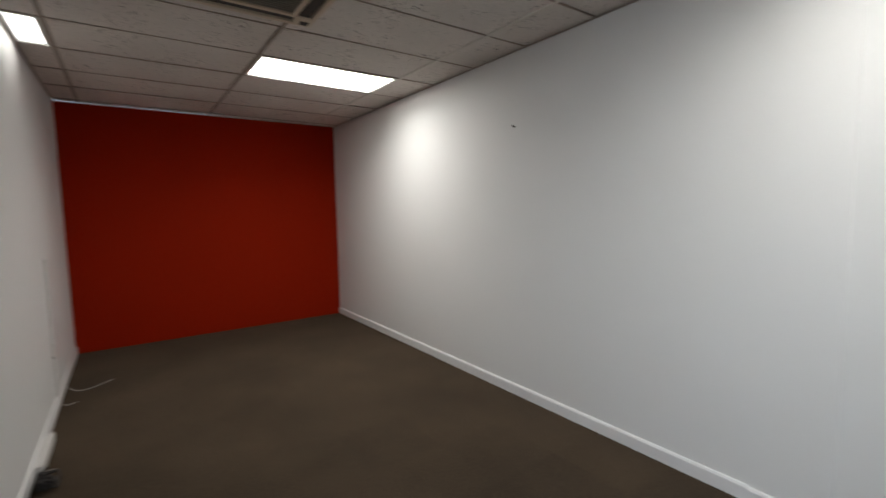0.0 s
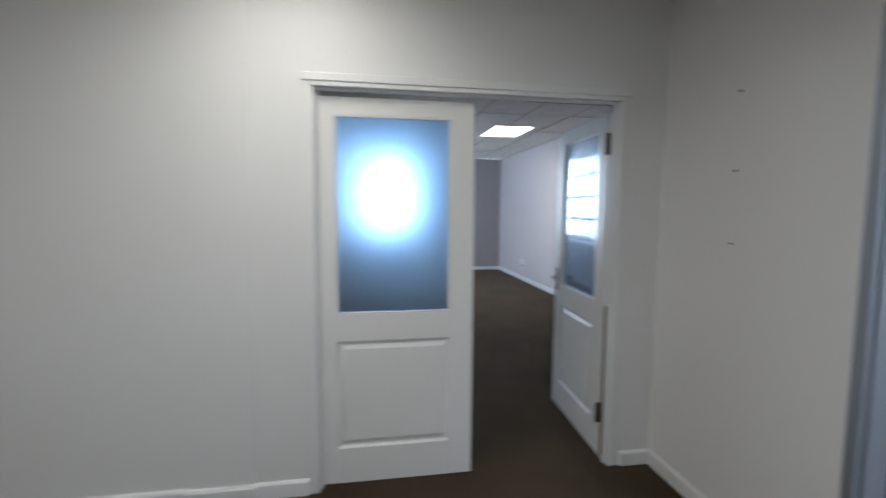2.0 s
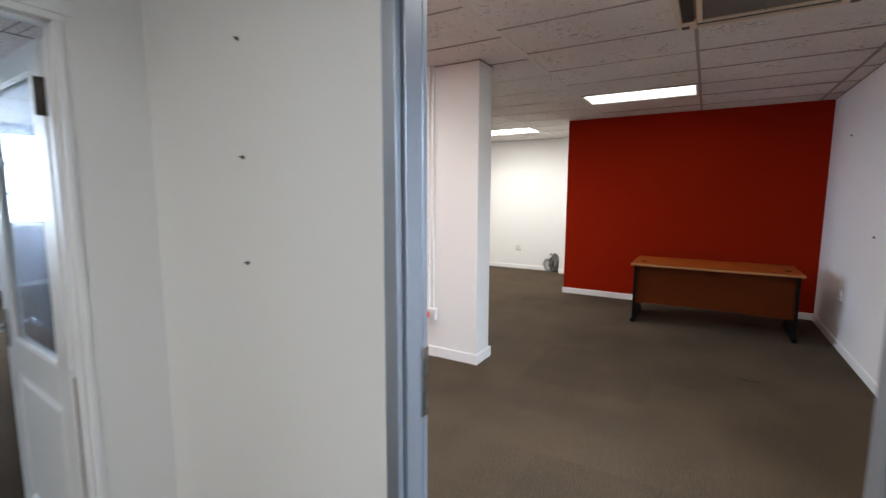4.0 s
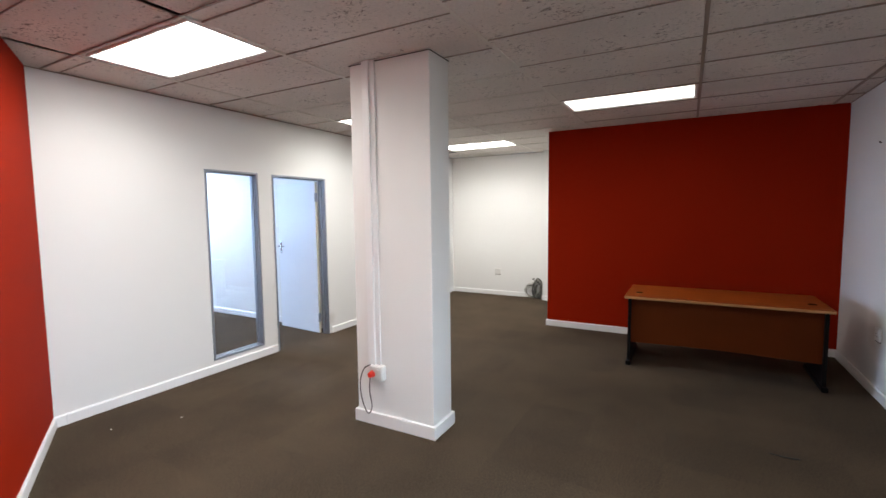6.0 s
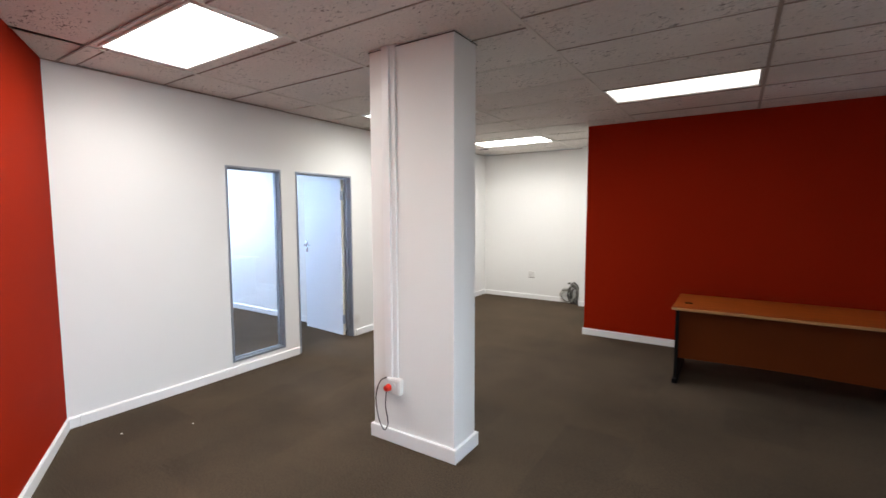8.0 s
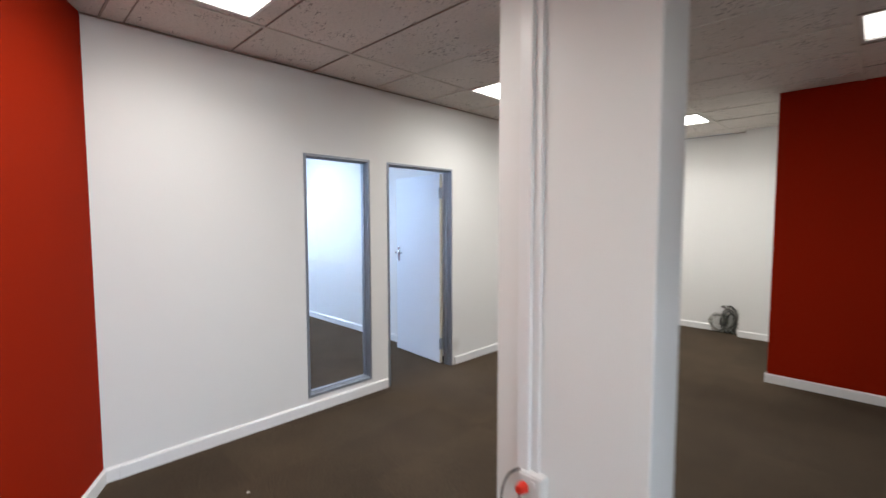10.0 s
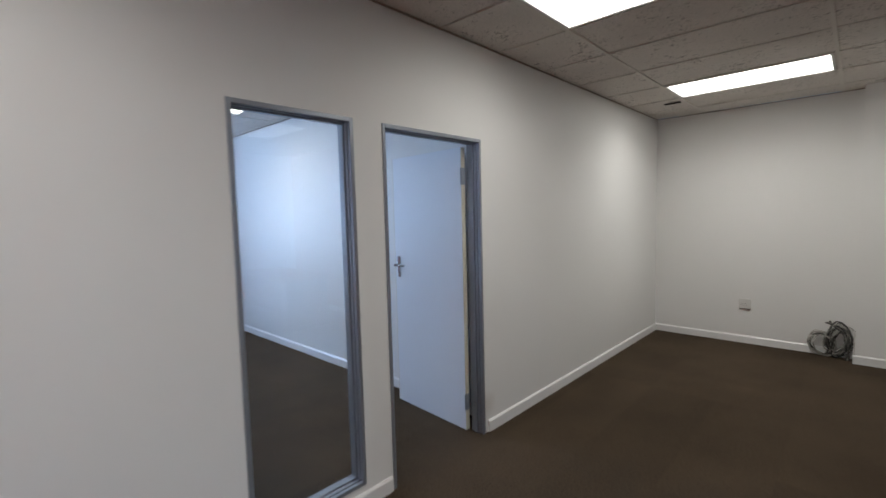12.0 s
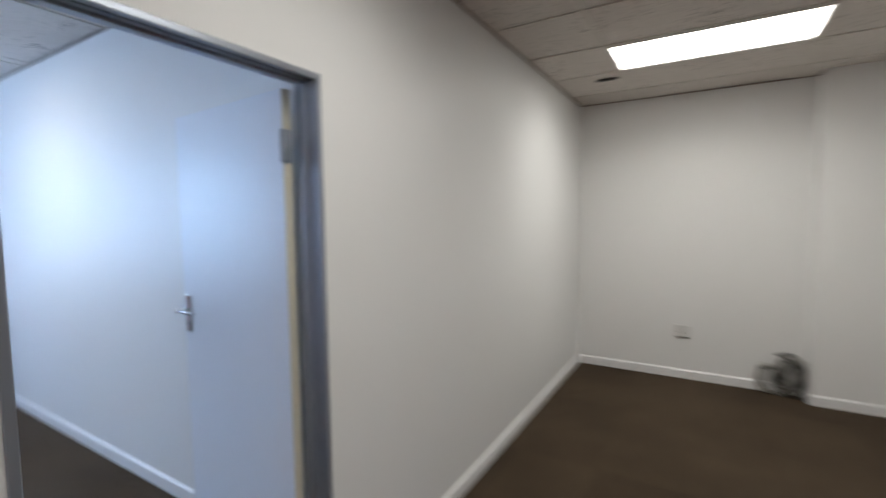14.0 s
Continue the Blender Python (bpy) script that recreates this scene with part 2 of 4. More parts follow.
def box_part(name, parent, material, x0, y0, z0, x1, y1, z1, bevel=0.0, label=""):
    bm = bmesh.new()
    bm_box(bm, x0, y0, z0, x1, y1, z1, bevel)
    return part(name, bm, material, parent, label)


def empty(name, m=None, label="", category="", group="", kind=""):
    ob = new(name)
    if m is not None:
        ob.matrix_world = m
    return tagged(ob, label, category, group, kind)


def tube(name, points, r, material, parent=None, cyclic=False):
    """A cable along smooth points, as a mesh."""
    pts = [Vector(p) for p in points]
    path = []
    count = len(pts)
    for i in range(count if cyclic else count - 1):
        p0 = pts[i - 1] if (i or cyclic) else pts[0]
        p1, p2 = pts[i], pts[(i + 1) % count]
        p3 = pts[(i + 2) % count] if (cyclic or i + 2 < count) else p2
        for k in range(6):
            t = k / 6
            path.append(0.5 * (2 * p1 + (p2 - p0) * t + (2 * p0 - 5 * p1 + 4 * p2 - p3) * t * t + (3 * p1 - p0 - 3 * p2 + p3) * t ** 3))
    if not cyclic:
        path.append(pts[-1])
    bm = bmesh.new()
    rings = []
    for i, p in enumerate(path):
        a = path[i - 1] if (i or cyclic) else path[0]
        b = path[(i + 1) % len(path)] if (cyclic or i + 1 < len(path)) else path[-1]
        d = (b - a).normalized()
        u = d.cross(Vector((0.31, 0.22, 0.92))).normalized()
        w = d.cross(u)
        rings.append([bm.verts.new(p + r * (math.cos(k * math.pi / 3) * u + math.sin(k * math.pi / 3) * w)) for k in range(6)])
    pairs = list(zip(rings, rings[1:])) + ([(rings[-1], rings[0])] if cyclic else [])
    for a, b in pairs:
        for k in range(6):
            f = bm.faces.new((a[k], a[(k + 1) % 6], b[(k + 1) % 6], b[k]))
            f.smooth = True
    if not cyclic:
        bm.faces.new(rings[0][::-1]), bm.faces.new(rings[-1])
    ob = link(name, bm, material)
    if parent:
        ob.parent = parent
    return ob


# ---------- structure ----------
def wall(name, axis, a0, a1, c0, c1, label, holes=(), material=WHITE, accent=None, accent_material=RED, z1=CEIL):
    """A wall that runs along the axis from a0 to a1, between c0 and c1 across it. holes: (from, to, bottom, top)."""
    cuts = sorted({a0, a1, *[h[0] for h in holes], *[h[1] for h in holes]})
    bm = bmesh.new()
    for s, e in zip(cuts, cuts[1:]):
        spans, z = [], 0.0
        for h in sorted((h for h in holes if h[0] < e and h[1] > s), key=lambda h: h[2]):
            spans.append((z, h[2]))
            z = h[3]
        spans.append((z, z1))
        for lo, hi in spans:
            if hi - lo > 0.001:
                if axis == "x":
                    bm_box(bm, s, c0, lo, e, c1, hi)
                else:
                    bm_box(bm, c0, s, lo, c1, e, hi)
    bmesh.ops.remove_doubles(bm, verts=bm.verts[:], dist=0.0005)
    bmesh.ops.recalc_face_normals(bm, faces=bm.faces[:])
    if accent:
        for f in bm.faces:
            if f.normal.dot(Vector(accent)) > 0.9:
                f.material_index = 1
    return tagged(link(name, bm, material, accent_material), label, "wall", kind="structure")


def baseboard(points, h=0.085, d=0.016, label="white painted wooden baseboard along the wall"):
    """A skirting along the floor. points: its back line, with the room to the left of the way."""
    for (xa, ya), (xb, yb) in zip(points, points[1:]):
        a, b = Vector((xa, ya, 0)), Vector((xb, yb, 0))
        t = (b - a).normalized()
        n = Vector((-t.y, t.x, 0))
        prof = [(0, 0), (d, 0), (d, h - 0.012), (d * 0.45, h), (0, h)]
        bm = bmesh.new()
        ends = [[bm.verts.new(p + n * u + Vector((0, 0, z))) for u, z in prof] for p in (a, b)]
        for k in range(5):
            bm.faces.new((ends[0][k], ends[0][(k + 1) % 5], ends[1][(k + 1) % 5], ends[1][k]))
        bm.faces.new(ends[0]), bm.faces.new(ends[1][::-1])
        tagged(link("baseboard", bm, TRIM), label, "baseboard", kind="structure")


T = 0.12
DY0, DY1, DZ = -0.67, 0.985, 2.085        # double doorway
OX0, OX1, OZ = 0.60, 1.60, 2.135          # doorway between the offices
WY0, WY1, WZ0, WZ1 = -4.335, -3.71, 0.125, 2.07   # internal window
CY0, CY1, CZ = -5.385, -4.525, 2.07       # doorway in the east wall

wall("wall_north", "x", XW1 - T, XE1 + 0.24, YN1, YN1 + T, "deep red painted end wall of the empty office", material=RED)
wall("wall_west", "y", YS1 - 0.13, YN1, XW1 - T, XW1, "plain white painted side wall with a window", holes=[(0.3, 2.1, 0.95, 2.25)])
wall("wall_east", "y", YS1 - 0.13, YN1, XE1, XE1 + 0.09, "long white painted wall with a double doorway", holes=[(DY0, DY1, 0, DZ)])
wall("wall_south", "x", XW1, XE1, YS1 - 0.13, YS1, "white partition with an aluminium-framed doorway", holes=[(OX0, OX1, 0, OZ)])
wall("pilaster_1", "y", 1.275, 1.60, XE1 - 0.012, XE1, "shallow white painted boxing on the wall")
# second office
wall("wall_west_2", "y", YRED - T, YS1 - 0.13, XWC - T, XWC, "white painted outer wall with a window", holes=[(-2.75, -1.25, 0.95, 2.25)])
wall("wall_red", "x", XWC, XRET, YRED - T, YRED, "deep red feature wall behind the desk", accent=(0, 1, 0))
wall("wall_return", "y", YSC - T, YRED - T, XRET - T, XRET, "white painted return wall of the recess")
wall("wall_recess", "x", XRET, XEC + 0.1, YSC - T, YSC, "white painted end wall of the recess")
wall("pilaster_2", "x", XRET, 3.41, YSC, -8.85, "white painted pilaster in the recess corner")
wall("wall_east_2", "y", YSC, -2.39, XEC, XEC + 0.10, "white painted partition with internal window and doorway",
     holes=[(WY0, WY1, WZ0, WZ1), (CY0, CY1, 0, CZ)])
# slanting red partition
bm = bmesh.new()
pa, pb = Vector((2.76, -1.05, 0)), Vector((XEC + 0.075, -2.429, 0))
pe = pb + (pb - pa).normalized() * 0.22
pn = Vector((-(pb - pa).y, (pb - pa).x, 0)).normalized() * 0.1
low = [bm.verts.new(p) for p in (pa, pe, pe + pn, pa + pn)]
top = [bm.verts.new(p.co + Vector((0, 0, CEIL))) for p in low]
for k in range(4):
    bm.faces.new((low[k], low[(k + 1) % 4], top[(k + 1) % 4], top[k]))
bm.faces.new(low), bm.faces.new(top)
bmesh.ops.recalc_face_normals(bm, faces=bm.faces[:])
for f in bm.faces:
    if f.normal.dot(pn) < -0.05:
        f.material_index = 1
tagged(link("wall_slanting", bm, MAUVE, RED), "slanting partition painted red towards the office", "wall", kind="structure")
# third office and the small room
wall("wall_b_north", "x", XE1 + 0.12, XEB, YNB, YNB + T, "grey painted outer wall with steel windows", material=MAUVE, holes=[(7.6, 10.9, 0.86, 2.62)])
wall("wall_b_south", "x", 5.42, XEB, YSB - 0.1, YSB, "pale lilac painted partition of the carpeted office", material=LILAC)
wall("wall_b_east", "y", YSB - 0.1, YNB, XEB, XEB + T, "grey painted end wall with a window", material=MAUVE, holes=[(-0.32, 0.76, 1.05, 2.55)])
wall("wall_d_east", "y", YSD - 0.1, YSB - 0.1, XED, XED + T, "red painted end wall of the small office", material=RED, holes=[(-4.55, -2.85, 1.0, 2.5)])
wall("wall_d_south", "x", XEC + 0.1, XED, YSD - 0.1, YSD, "white painted wall of the small office")

# skirtings
baseboard([(XE1, YS1), (XE1, DY0 - 0.05)])
baseboard([(OX1 + 0.03, YS1), (XE1, YS1)])
baseboard([(XE1, DY1 + 0.03), (XE1, 1.275)])
baseboard([(XE1 - 0.012, 1.275), (XE1 - 0.012, 1.60)], d=0.02)
baseboard([(XE1, 1.60), (XE1, YN1)])
baseboard([(XW1, YN1), (XW1, YS1)])
baseboard([(XW1, YS1), (OX0 - 0.03, YS1)])
baseboard([(OX0 - 0.03, YS1 - 0.13), (XWC, YS1 - 0.13)])
baseboard([(XWC, YS1 - 0.13), (XWC, YRED)])
baseboard([(XWC, YRED), (XRET + 0.016, YRED)])
baseboard([(XRET, YRED), (XRET, -8.85)])
baseboard([(XRET, -8.85), (3.41, -8.85)])
baseboard([(3.41, YSC), (XEC, YSC)])
baseboard([(XEC, YSC), (XEC, CY0 - 0.035)])
baseboard([(XEC, CY1 + 0.012), (XEC, -2.39)])
baseboard([(pb.x, pb.y), (pa.x, pa.y)])
baseboard([(2.76, YS1 - 0.13), (OX1 + 0.03, YS1 - 0.13)])
baseboard([(5.3, YSB), (XEB, YSB)])
baseboard([(XEB, YSB), (XEB, YNB)], h=0.07, d=0.03)
baseboard([(XEC + 0.1, YSD), (XED, YSD)])
baseboard([(XED, YSD), (XED, YSB - 0.1)], h=0.11, d=0.03)


# ---------- ceiling ----------
TEES = [-1.40, -0.18, 1.055, 2.275, 3.57, 4.79, 6.01, 7.23, 8.45, 9.67, 10.89, 12.11]
ROW = 0.605


def cut_out(p, h):
    """The rectangle p without the rectangle h: up to four pieces."""
    x0, x1, y0, y1 = p
    a0, a1, b0, b1 = max(x0, h[0]), min(x1, h[1]), max(y0, h[2]), min(y1, h[3])
    if a0 >= a1 or b0 >= b1:
        return [p]
    out = [(x0, a0, y0, y1), (a1, x1, y0, y1), (a0, a1, y0, b0), (a0, a1, b1, y1)]
    return [q for q in out if q[1] - q[0] > 0.004 and q[3] - q[2] > 0.004]


def hang_tile(bm, xa, xb, ya, yb):
    gap = 0.0045 if yb - ya > 0.05 else 0.0
    base = CEIL + random.uniform(0, 0.003)
    ds = [random.uniform(-0.0035, 0.0035) for _ in range(4)]
    lo = [bm.verts.new((x, y, base + d)) for (x, y), d in zip(((xa, ya + gap), (xb, ya + gap), (xb, yb - gap), (xa, yb - gap)), ds)]
    up = [bm.verts.new((v.co.x, v.co.y, CEIL + 0.02)) for v in lo]
    bm.faces.new(lo[::-1])
    for i in range(4):
        bm.faces.new((lo[i], lo[(i + 1) % 4], up[(i + 1) % 4], up[i]))


def ceiling(name, x0, x1, y0, y1, start, label, skip=()):
    """Tiles between the bars, each a little uneven. start: the y of one joint, column by column. skip: cells with lamps or vents."""
    bm = bmesh.new()
    bars = bmesh.new()
    for a, b in zip(TEES, TEES[1:]):
        xa, xb = max(a, x0), min(b, x1)
        if xb - xa < 0.03:
            continue
        s = start(0.5 * (a + b))
        k = math.floor((y0 - s) / ROW)
        while s + k * ROW < y1:
            ya, yb = max(s + k * ROW, y0), min(s + (k + 1) * ROW, y1)
            k += 1
            if yb - ya < 0.02:
                continue
            pieces = [(xa, xb, ya, yb)]
            for h in skip:
                pieces = [q for p in pieces for q in cut_out(p, h)]
            for p in pieces:
                hang_tile(bm, *p)
            if ya > y0:
                line = [(xa, xb, ya - 0.0028, ya + 0.0028)]
                for h in skip:
                    line = [q for p in line for q in cut_out(p, (h[0], h[1], h[2] + 0.002, h[3] - 0.002))]
                for p in line:
                    bm_box(bars, p[0], p[2], CEIL - 0.0055, p[1], p[3], CEIL + 0.008, 0, 1 if xa > 2 and ya < -3.9 else 0)
    tagged(link(name, bm, TILE), label, "ceiling", kind="structure")
    for a in TEES:
        if x0 < a < x1:
            bm_box(bars, a - 0.012, y0, CEIL - 0.006, a + 0.012, y1, CEIL + 0.01, 0, 1 if a > 2 else 0)
    for (xa, ya, xb, yb) in ((x0, y0, x1, y0 + 0.012), (x0, y1 - 0.012, x1, y1), (x0, y0, x0 + 0.012, y1), (x1 - 0.012, y0, x1, y1)):
        bm_box(bars, xa, ya, CEIL - 0.010, xb, yb, CEIL - 0.004)
    tagged(link("ceiling_grid", bars, TEE, PALETEE), "brown metal bars between the ceiling tiles", "ceiling grid", kind="structure")


AC1 = (0.21, 1.16, 2.60, 3.565)
AC2 = (0.21, 1.16, -3.555, -2.60)

ceiling("ceiling_1", XW1, XE1, YS1, YN1, lambda x: 4.37, "sagging mottled grey ceiling tiles", [AC1] + LAMPS[:3])
ceiling("ceiling_2", XWC, XEC, YSC, YS1 - 0.13, lambda x: -5.50 + 0.02 if x < 2.27 else -5.615, "sagging mottled grey ceiling tiles", [AC2] + LAMPS[3:])
ceiling("ceiling_3", XE1 + 0.12, XEB, YSB, YNB, lambda x: -1.91, "mottled grey ceiling tiles", LAMPS_B)
ceiling("ceiling_4", XEC + 0.1, XED, YSD, YSB - 0.1, lambda x: -5.03, "mottled grey ceiling tiles", LAMPS_D)
bm = bmesh.new()
bm_box(bm, -1.0, YSC - 0.3, CEIL + 0.06, XEB + 0.3, YN1 + 0.3, CEIL + 0.3)
tagged(link("ceiling_slab", bm, DARK), "concrete slab above the hung ceiling", "ceiling", kind="structure")


# ---------- floor ----------
bm = bmesh.new()
bm_box(bm, -1.0, YSC - 0.3, -0.3, XEB + 0.3, YN1 + 0.3, -0.006)
floor = tagged(link("floor", bm, CARPET), "worn brown-grey carpet tiles", "floor", kind="structure")
bm = bmesh.new()
bm_box(bm, -3000, -3000, -3.4, 3000, 3000, -3.2)
tagged(link("ground", bm, mat("pale_paving", (0.22, 0.21, 0.19), 0.9, spread=0.2)), "pale paved ground outside the building", "ground", kind="structure")


# ---------- light panels and vents ----------
def light_panel(x0, x1, y0, y1, glowing):
    ob = empty("ceiling_light", pose((x0 + x1) / 2, (y0 + y1) / 2, CEIL), "lit rectangular fluorescent panel in the tiled ceiling", "ceiling light", "ceiling lights")
    hx, hy = (x1 - x0) / 2, (y1 - y0) / 2
    w = min(0.018, hx * 0.3)
    bm = bmesh.new()
    for (xa, ya, xb, yb) in ((-hx, -hy, hx, -hy + w), (-hx, hy - w, hx, hy), (-hx, -hy + w, -hx + w, hy - w), (hx - w, -hy + w, hx, hy - w)):
        bm_box(bm, xa, ya, -0.008, xb, yb, 0.02, 0.002)
    part("frame", bm, LAMP, ob)
    box_part("housing", ob, LAMP, -hx, -hy, 0.022, hx, hy, 0.055)
    bm = bmesh.new()
    n = 12
    grid = [[bm.verts.new((-hx + w + (2 * hx - 2 * w) * i / n, -hy + w + (2 * hy - 2 * w) * j, 0.006 - 0.004 * math.sin(math.pi * i / n))) for j in (0, 1)] for i in range(n + 1)]
    for a, b in zip(grid, grid[1:]):
        bm.faces.new((a[0], a[1], b[1], b[0]))
    part("diffuser", bm, glowing, ob, "glowing white diffuser")


for box, glowing in zip(LAMPS + LAMPS_B + LAMPS_D, LIGHT):
    light_panel(*box, glowing)


def cassette(x0, x1, y0, y1):
    """A ceiling cassette air conditioner, its face a little below the tiles."""
    ob = empty("air_conditioner", pose((x0 + x1) / 2, (y0 + y1) / 2, CEIL), "beige ceiling cassette air conditioner with a dusty grille", "air conditioner", "cassette units")
    h, z0 = (x1 - x0) / 2, -0.055
    box_part("body", ob, BEIGE, -h + 0.03, -h + 0.03, -0.02, h - 0.03, h - 0.03, 0.05)
    for sx in (-1, 1):
        for sy in (-1, 1):
            bm = bmesh.new()
            bm_box(bm, sx * (h - 0.115), sy * (h - 0.115), z0, sx * h, sy * h, 0.0, 0.006)
            corner = part("corner_cap", bm, BEIGE, ob)
            bm = bmesh.new()
            bm_box(bm, sx * (h - 0.075), sy * (h - 0.075), z0 - 0.004, sx * (h - 0.03), sy * (h - 0.03), z0 + 0.003)
            part("slot", bm, DARK, corner, "dark corner slot")
    for k in range(4):
        m = pose(0, 0, 0, 0, 0, 90 * k)
        bm = bmesh.new()
        bm_box(bm, -h + 0.115, h - 0.032, z0, h - 0.115, h, 0.0, 0.004)
        bmesh.ops.transform(bm, matrix=m, verts=bm.verts)
        part("rim", bm, BEIGE, ob)
        bm = bmesh.new()
        bm_box(bm, -h + 0.115, h - 0.10, z0 + 0.012, h - 0.115, h - 0.036, z0 + 0.022, 0.003)
        bmesh.ops.transform(bm, matrix=pose(0, 0, 0, 0, 0, 90 * k), verts=bm.verts)
        part("louvre", bm, DARK, ob, "dark air outlet flap")
    g = h - 0.12
    bm = bmesh.new()
    for (xa, ya, xb, yb) in ((-g, -g, g, -g + 0.03), (-g, g - 0.03, g, g), (-g, -g + 0.03, -g + 0.03, g - 0.03), (g - 0.03, -g + 0.03, g, g - 0.03)):
        bm_box(bm, xa, ya, z0 - 0.006, xb, yb, z0 + 0.03, 0.003)
    part("grille_frame", bm, BEIGE, ob)
    bm = bmesh.new()
    for k in range(26):
        y = -g + 0.035 + (2 * g - 0.07) * (k + 0.5) / 26
        bm_box(bm, -g + 0.03, y - 0.006, z0, g - 0.03, y + 0.006, z0 + 0.01)
    bm_box(bm, -0.006, -g + 0.03, z0 - 0.003, 0.006, g - 0.03, z0 + 0.012)
    grille = part("grille", bm, GRILLE, ob, "brown-grey dusty intake grille")
    box_part("filter", ob, GRILLE, -g + 0.02, -g + 0.02, z0 + 0.015, g - 0.02, g - 0.02, z0 + 0.02)


cassette(*AC1)
cassette(*AC2)


# ---------- window backdrops ----------
def backdrop(x, y, z, w, h, rz, strength):
    """Plain bright sky over pale green distance, outside a window."""
    m = bpy.data.materials.new("bright_outdoors")
    m.use_nodes = True
    n, l = m.node_tree.nodes, m.node_tree.links
    em = n.new("ShaderNodeEmission")
    co = n.new("ShaderNodeTexCoord")
    sep = n.new("ShaderNodeSeparateXYZ")
    l.new(co.outputs["Generated"], sep.inputs[0])
    nz = n.new("ShaderNodeTexNoise")
    nz.inputs["Scale"].default_value, nz.inputs["Detail"].default_value = 7.0, 6.0
    l.new(co.outputs["Generated"], nz.inputs["Vector"])
    add = n.new("ShaderNodeMath"); add.operation = "MULTIPLY_ADD"
    add.inputs[1].default_value = 0.9
    l.new(nz.outputs["Fac"], add.inputs[0])
    l.new(sep.outputs["Z"], add.inputs[2])
    r = n.new("ShaderNodeValToRGB")
    r.color_ramp.elements[0].position, r.color_ramp.elements[0].color = 0.62, (0.10, 0.16, 0.07, 1)
    r.color_ramp.elements[1].position, r.color_ramp.elements[1].color = 1.25 / 1.4, (0.75, 0.90, 1.0, 1)
    mid = r.color_ramp.elements.new(0.74)
    mid.color = (0.80, 0.90, 0.95, 1)
    l.new(add.outputs[0], r.inputs[0])
    l.new(r.outputs[0], em.inputs["Color"])
    em.inputs["Strength"].default_value = strength
    l.new(em.outputs[0], n["Material Output"].inputs[0])
    bm = bmesh.new()
    bm_box(bm, -w / 2, 0, -h / 2, w / 2, 0.02, h / 2)
    ob = link("backdrop", bm, m)
    ob.matrix_world = pose(x, y, z, 0, 0, rz)
    tagged(ob, "bright sky and foliage beyond the window", "backdrop", kind="structure")


def window(name, x, y, z0, z1, w, rz, bars=2, mullions=1, label="steel-framed outer window with horizontal bars"):
    """An outer window in its opening, as parts."""
    ob = empty(name, pose(x, y, 0, 0, 0, rz), label, "window", kind="structure")
    h = w / 2
    f = 0.04
    bm = bmesh.new()
    for (xa, za, xb, zb) in ((-h, z0, h, z0 + f), (-h, z1 - f, h, z1), (-h, z0 + f, -h + f, z1 - f), (h - f, z0 + f, h, z1 - f)):
        bm_box(bm, xa, -0.02, za, xb, 0.02, zb, 0.003)
    part("window_frame", bm, GRILLE, ob)
    for k in range(bars):
        z = z0 + (z1 - z0) * (k + 1) / (bars + 1)
        box_part("bar", ob, GRILLE, -h + f, -0.015, z - 0.03, h - f, 0.015, z + 0.03)
    for k in range(mullions):
        xm = -h + w * (k + 1) / (mullions + 1)
        box_part("mullion", ob, GRILLE, xm - 0.018, -0.018, z0 + f, xm + 0.018, 0.018, z1 - f)
    pane = box_part("pane", ob, CLEAR, -h + f, -0.003, z0 + f, h - f, 0.003, z1 - f)
    pane.visible_shadow = False
    box_part("window_sill", ob, TRIM, -h - 0.04, -0.14, z0 - 0.03, h + 0.04, -0.03, z0 - 0.002, 0.004)


window("window_1", XEB + 0.06, 0.22, 1.05, 2.55, 1.08, -90, bars=2)
window("window_2", 9.25, YNB + 0.06, 0.86, 2.62, 3.3, 0, bars=3, mullions=2)
window("window_3", XED + 0.06, -3.7, 1.0, 2.5, 1.70, -90, bars=2)
window("window_4", XW1 - 0.06, 1.2, 0.95, 2.25, 1.8, 90, bars=2)
window("window_5", XWC - 0.06, -2.0, 0.95, 2.25, 1.5, 90, bars=2, mullions=2)
backdrop(XEB + 1.2, 0.22, 1.9, 4.0, 4.2, -90, 14.0)
backdrop(9.25, YNB + 1.2, 1.9, 6.5, 4.2, 0, 3.5)
backdrop(XED + 1.2, -3.7, 1.9, 4.0, 4.2, -90, 5.0)


# ---------- column ----------
CX0, CX1, CYF, CYB = 2.655, 3.335, -3.585, -3.855
column = empty("column", pose(CX0, CYF, 0), "square white painted column with a baseboard", "column", kind="structure")
box_part("shaft", column, WHITE, 0, 0, 0, CX1 - CX0, CYB - CYF, CEIL + 0.01, 0.006)
bm = bmesh.new()
bm_box(bm, -0.02, 0.02, 0, CX1 - CX0 + 0.02, CYB - CYF - 0.02, 0.095, 0.005)
part("column_base", bm, TRIM, column)
box_part("cut_line", column, DARK, -0.006, 0.006, CEIL - 0.012, CX1 - CX0 + 0.006, CYB - CYF - 0.006, CEIL - 0.007, 0, "dark gap between column and ceiling tiles")
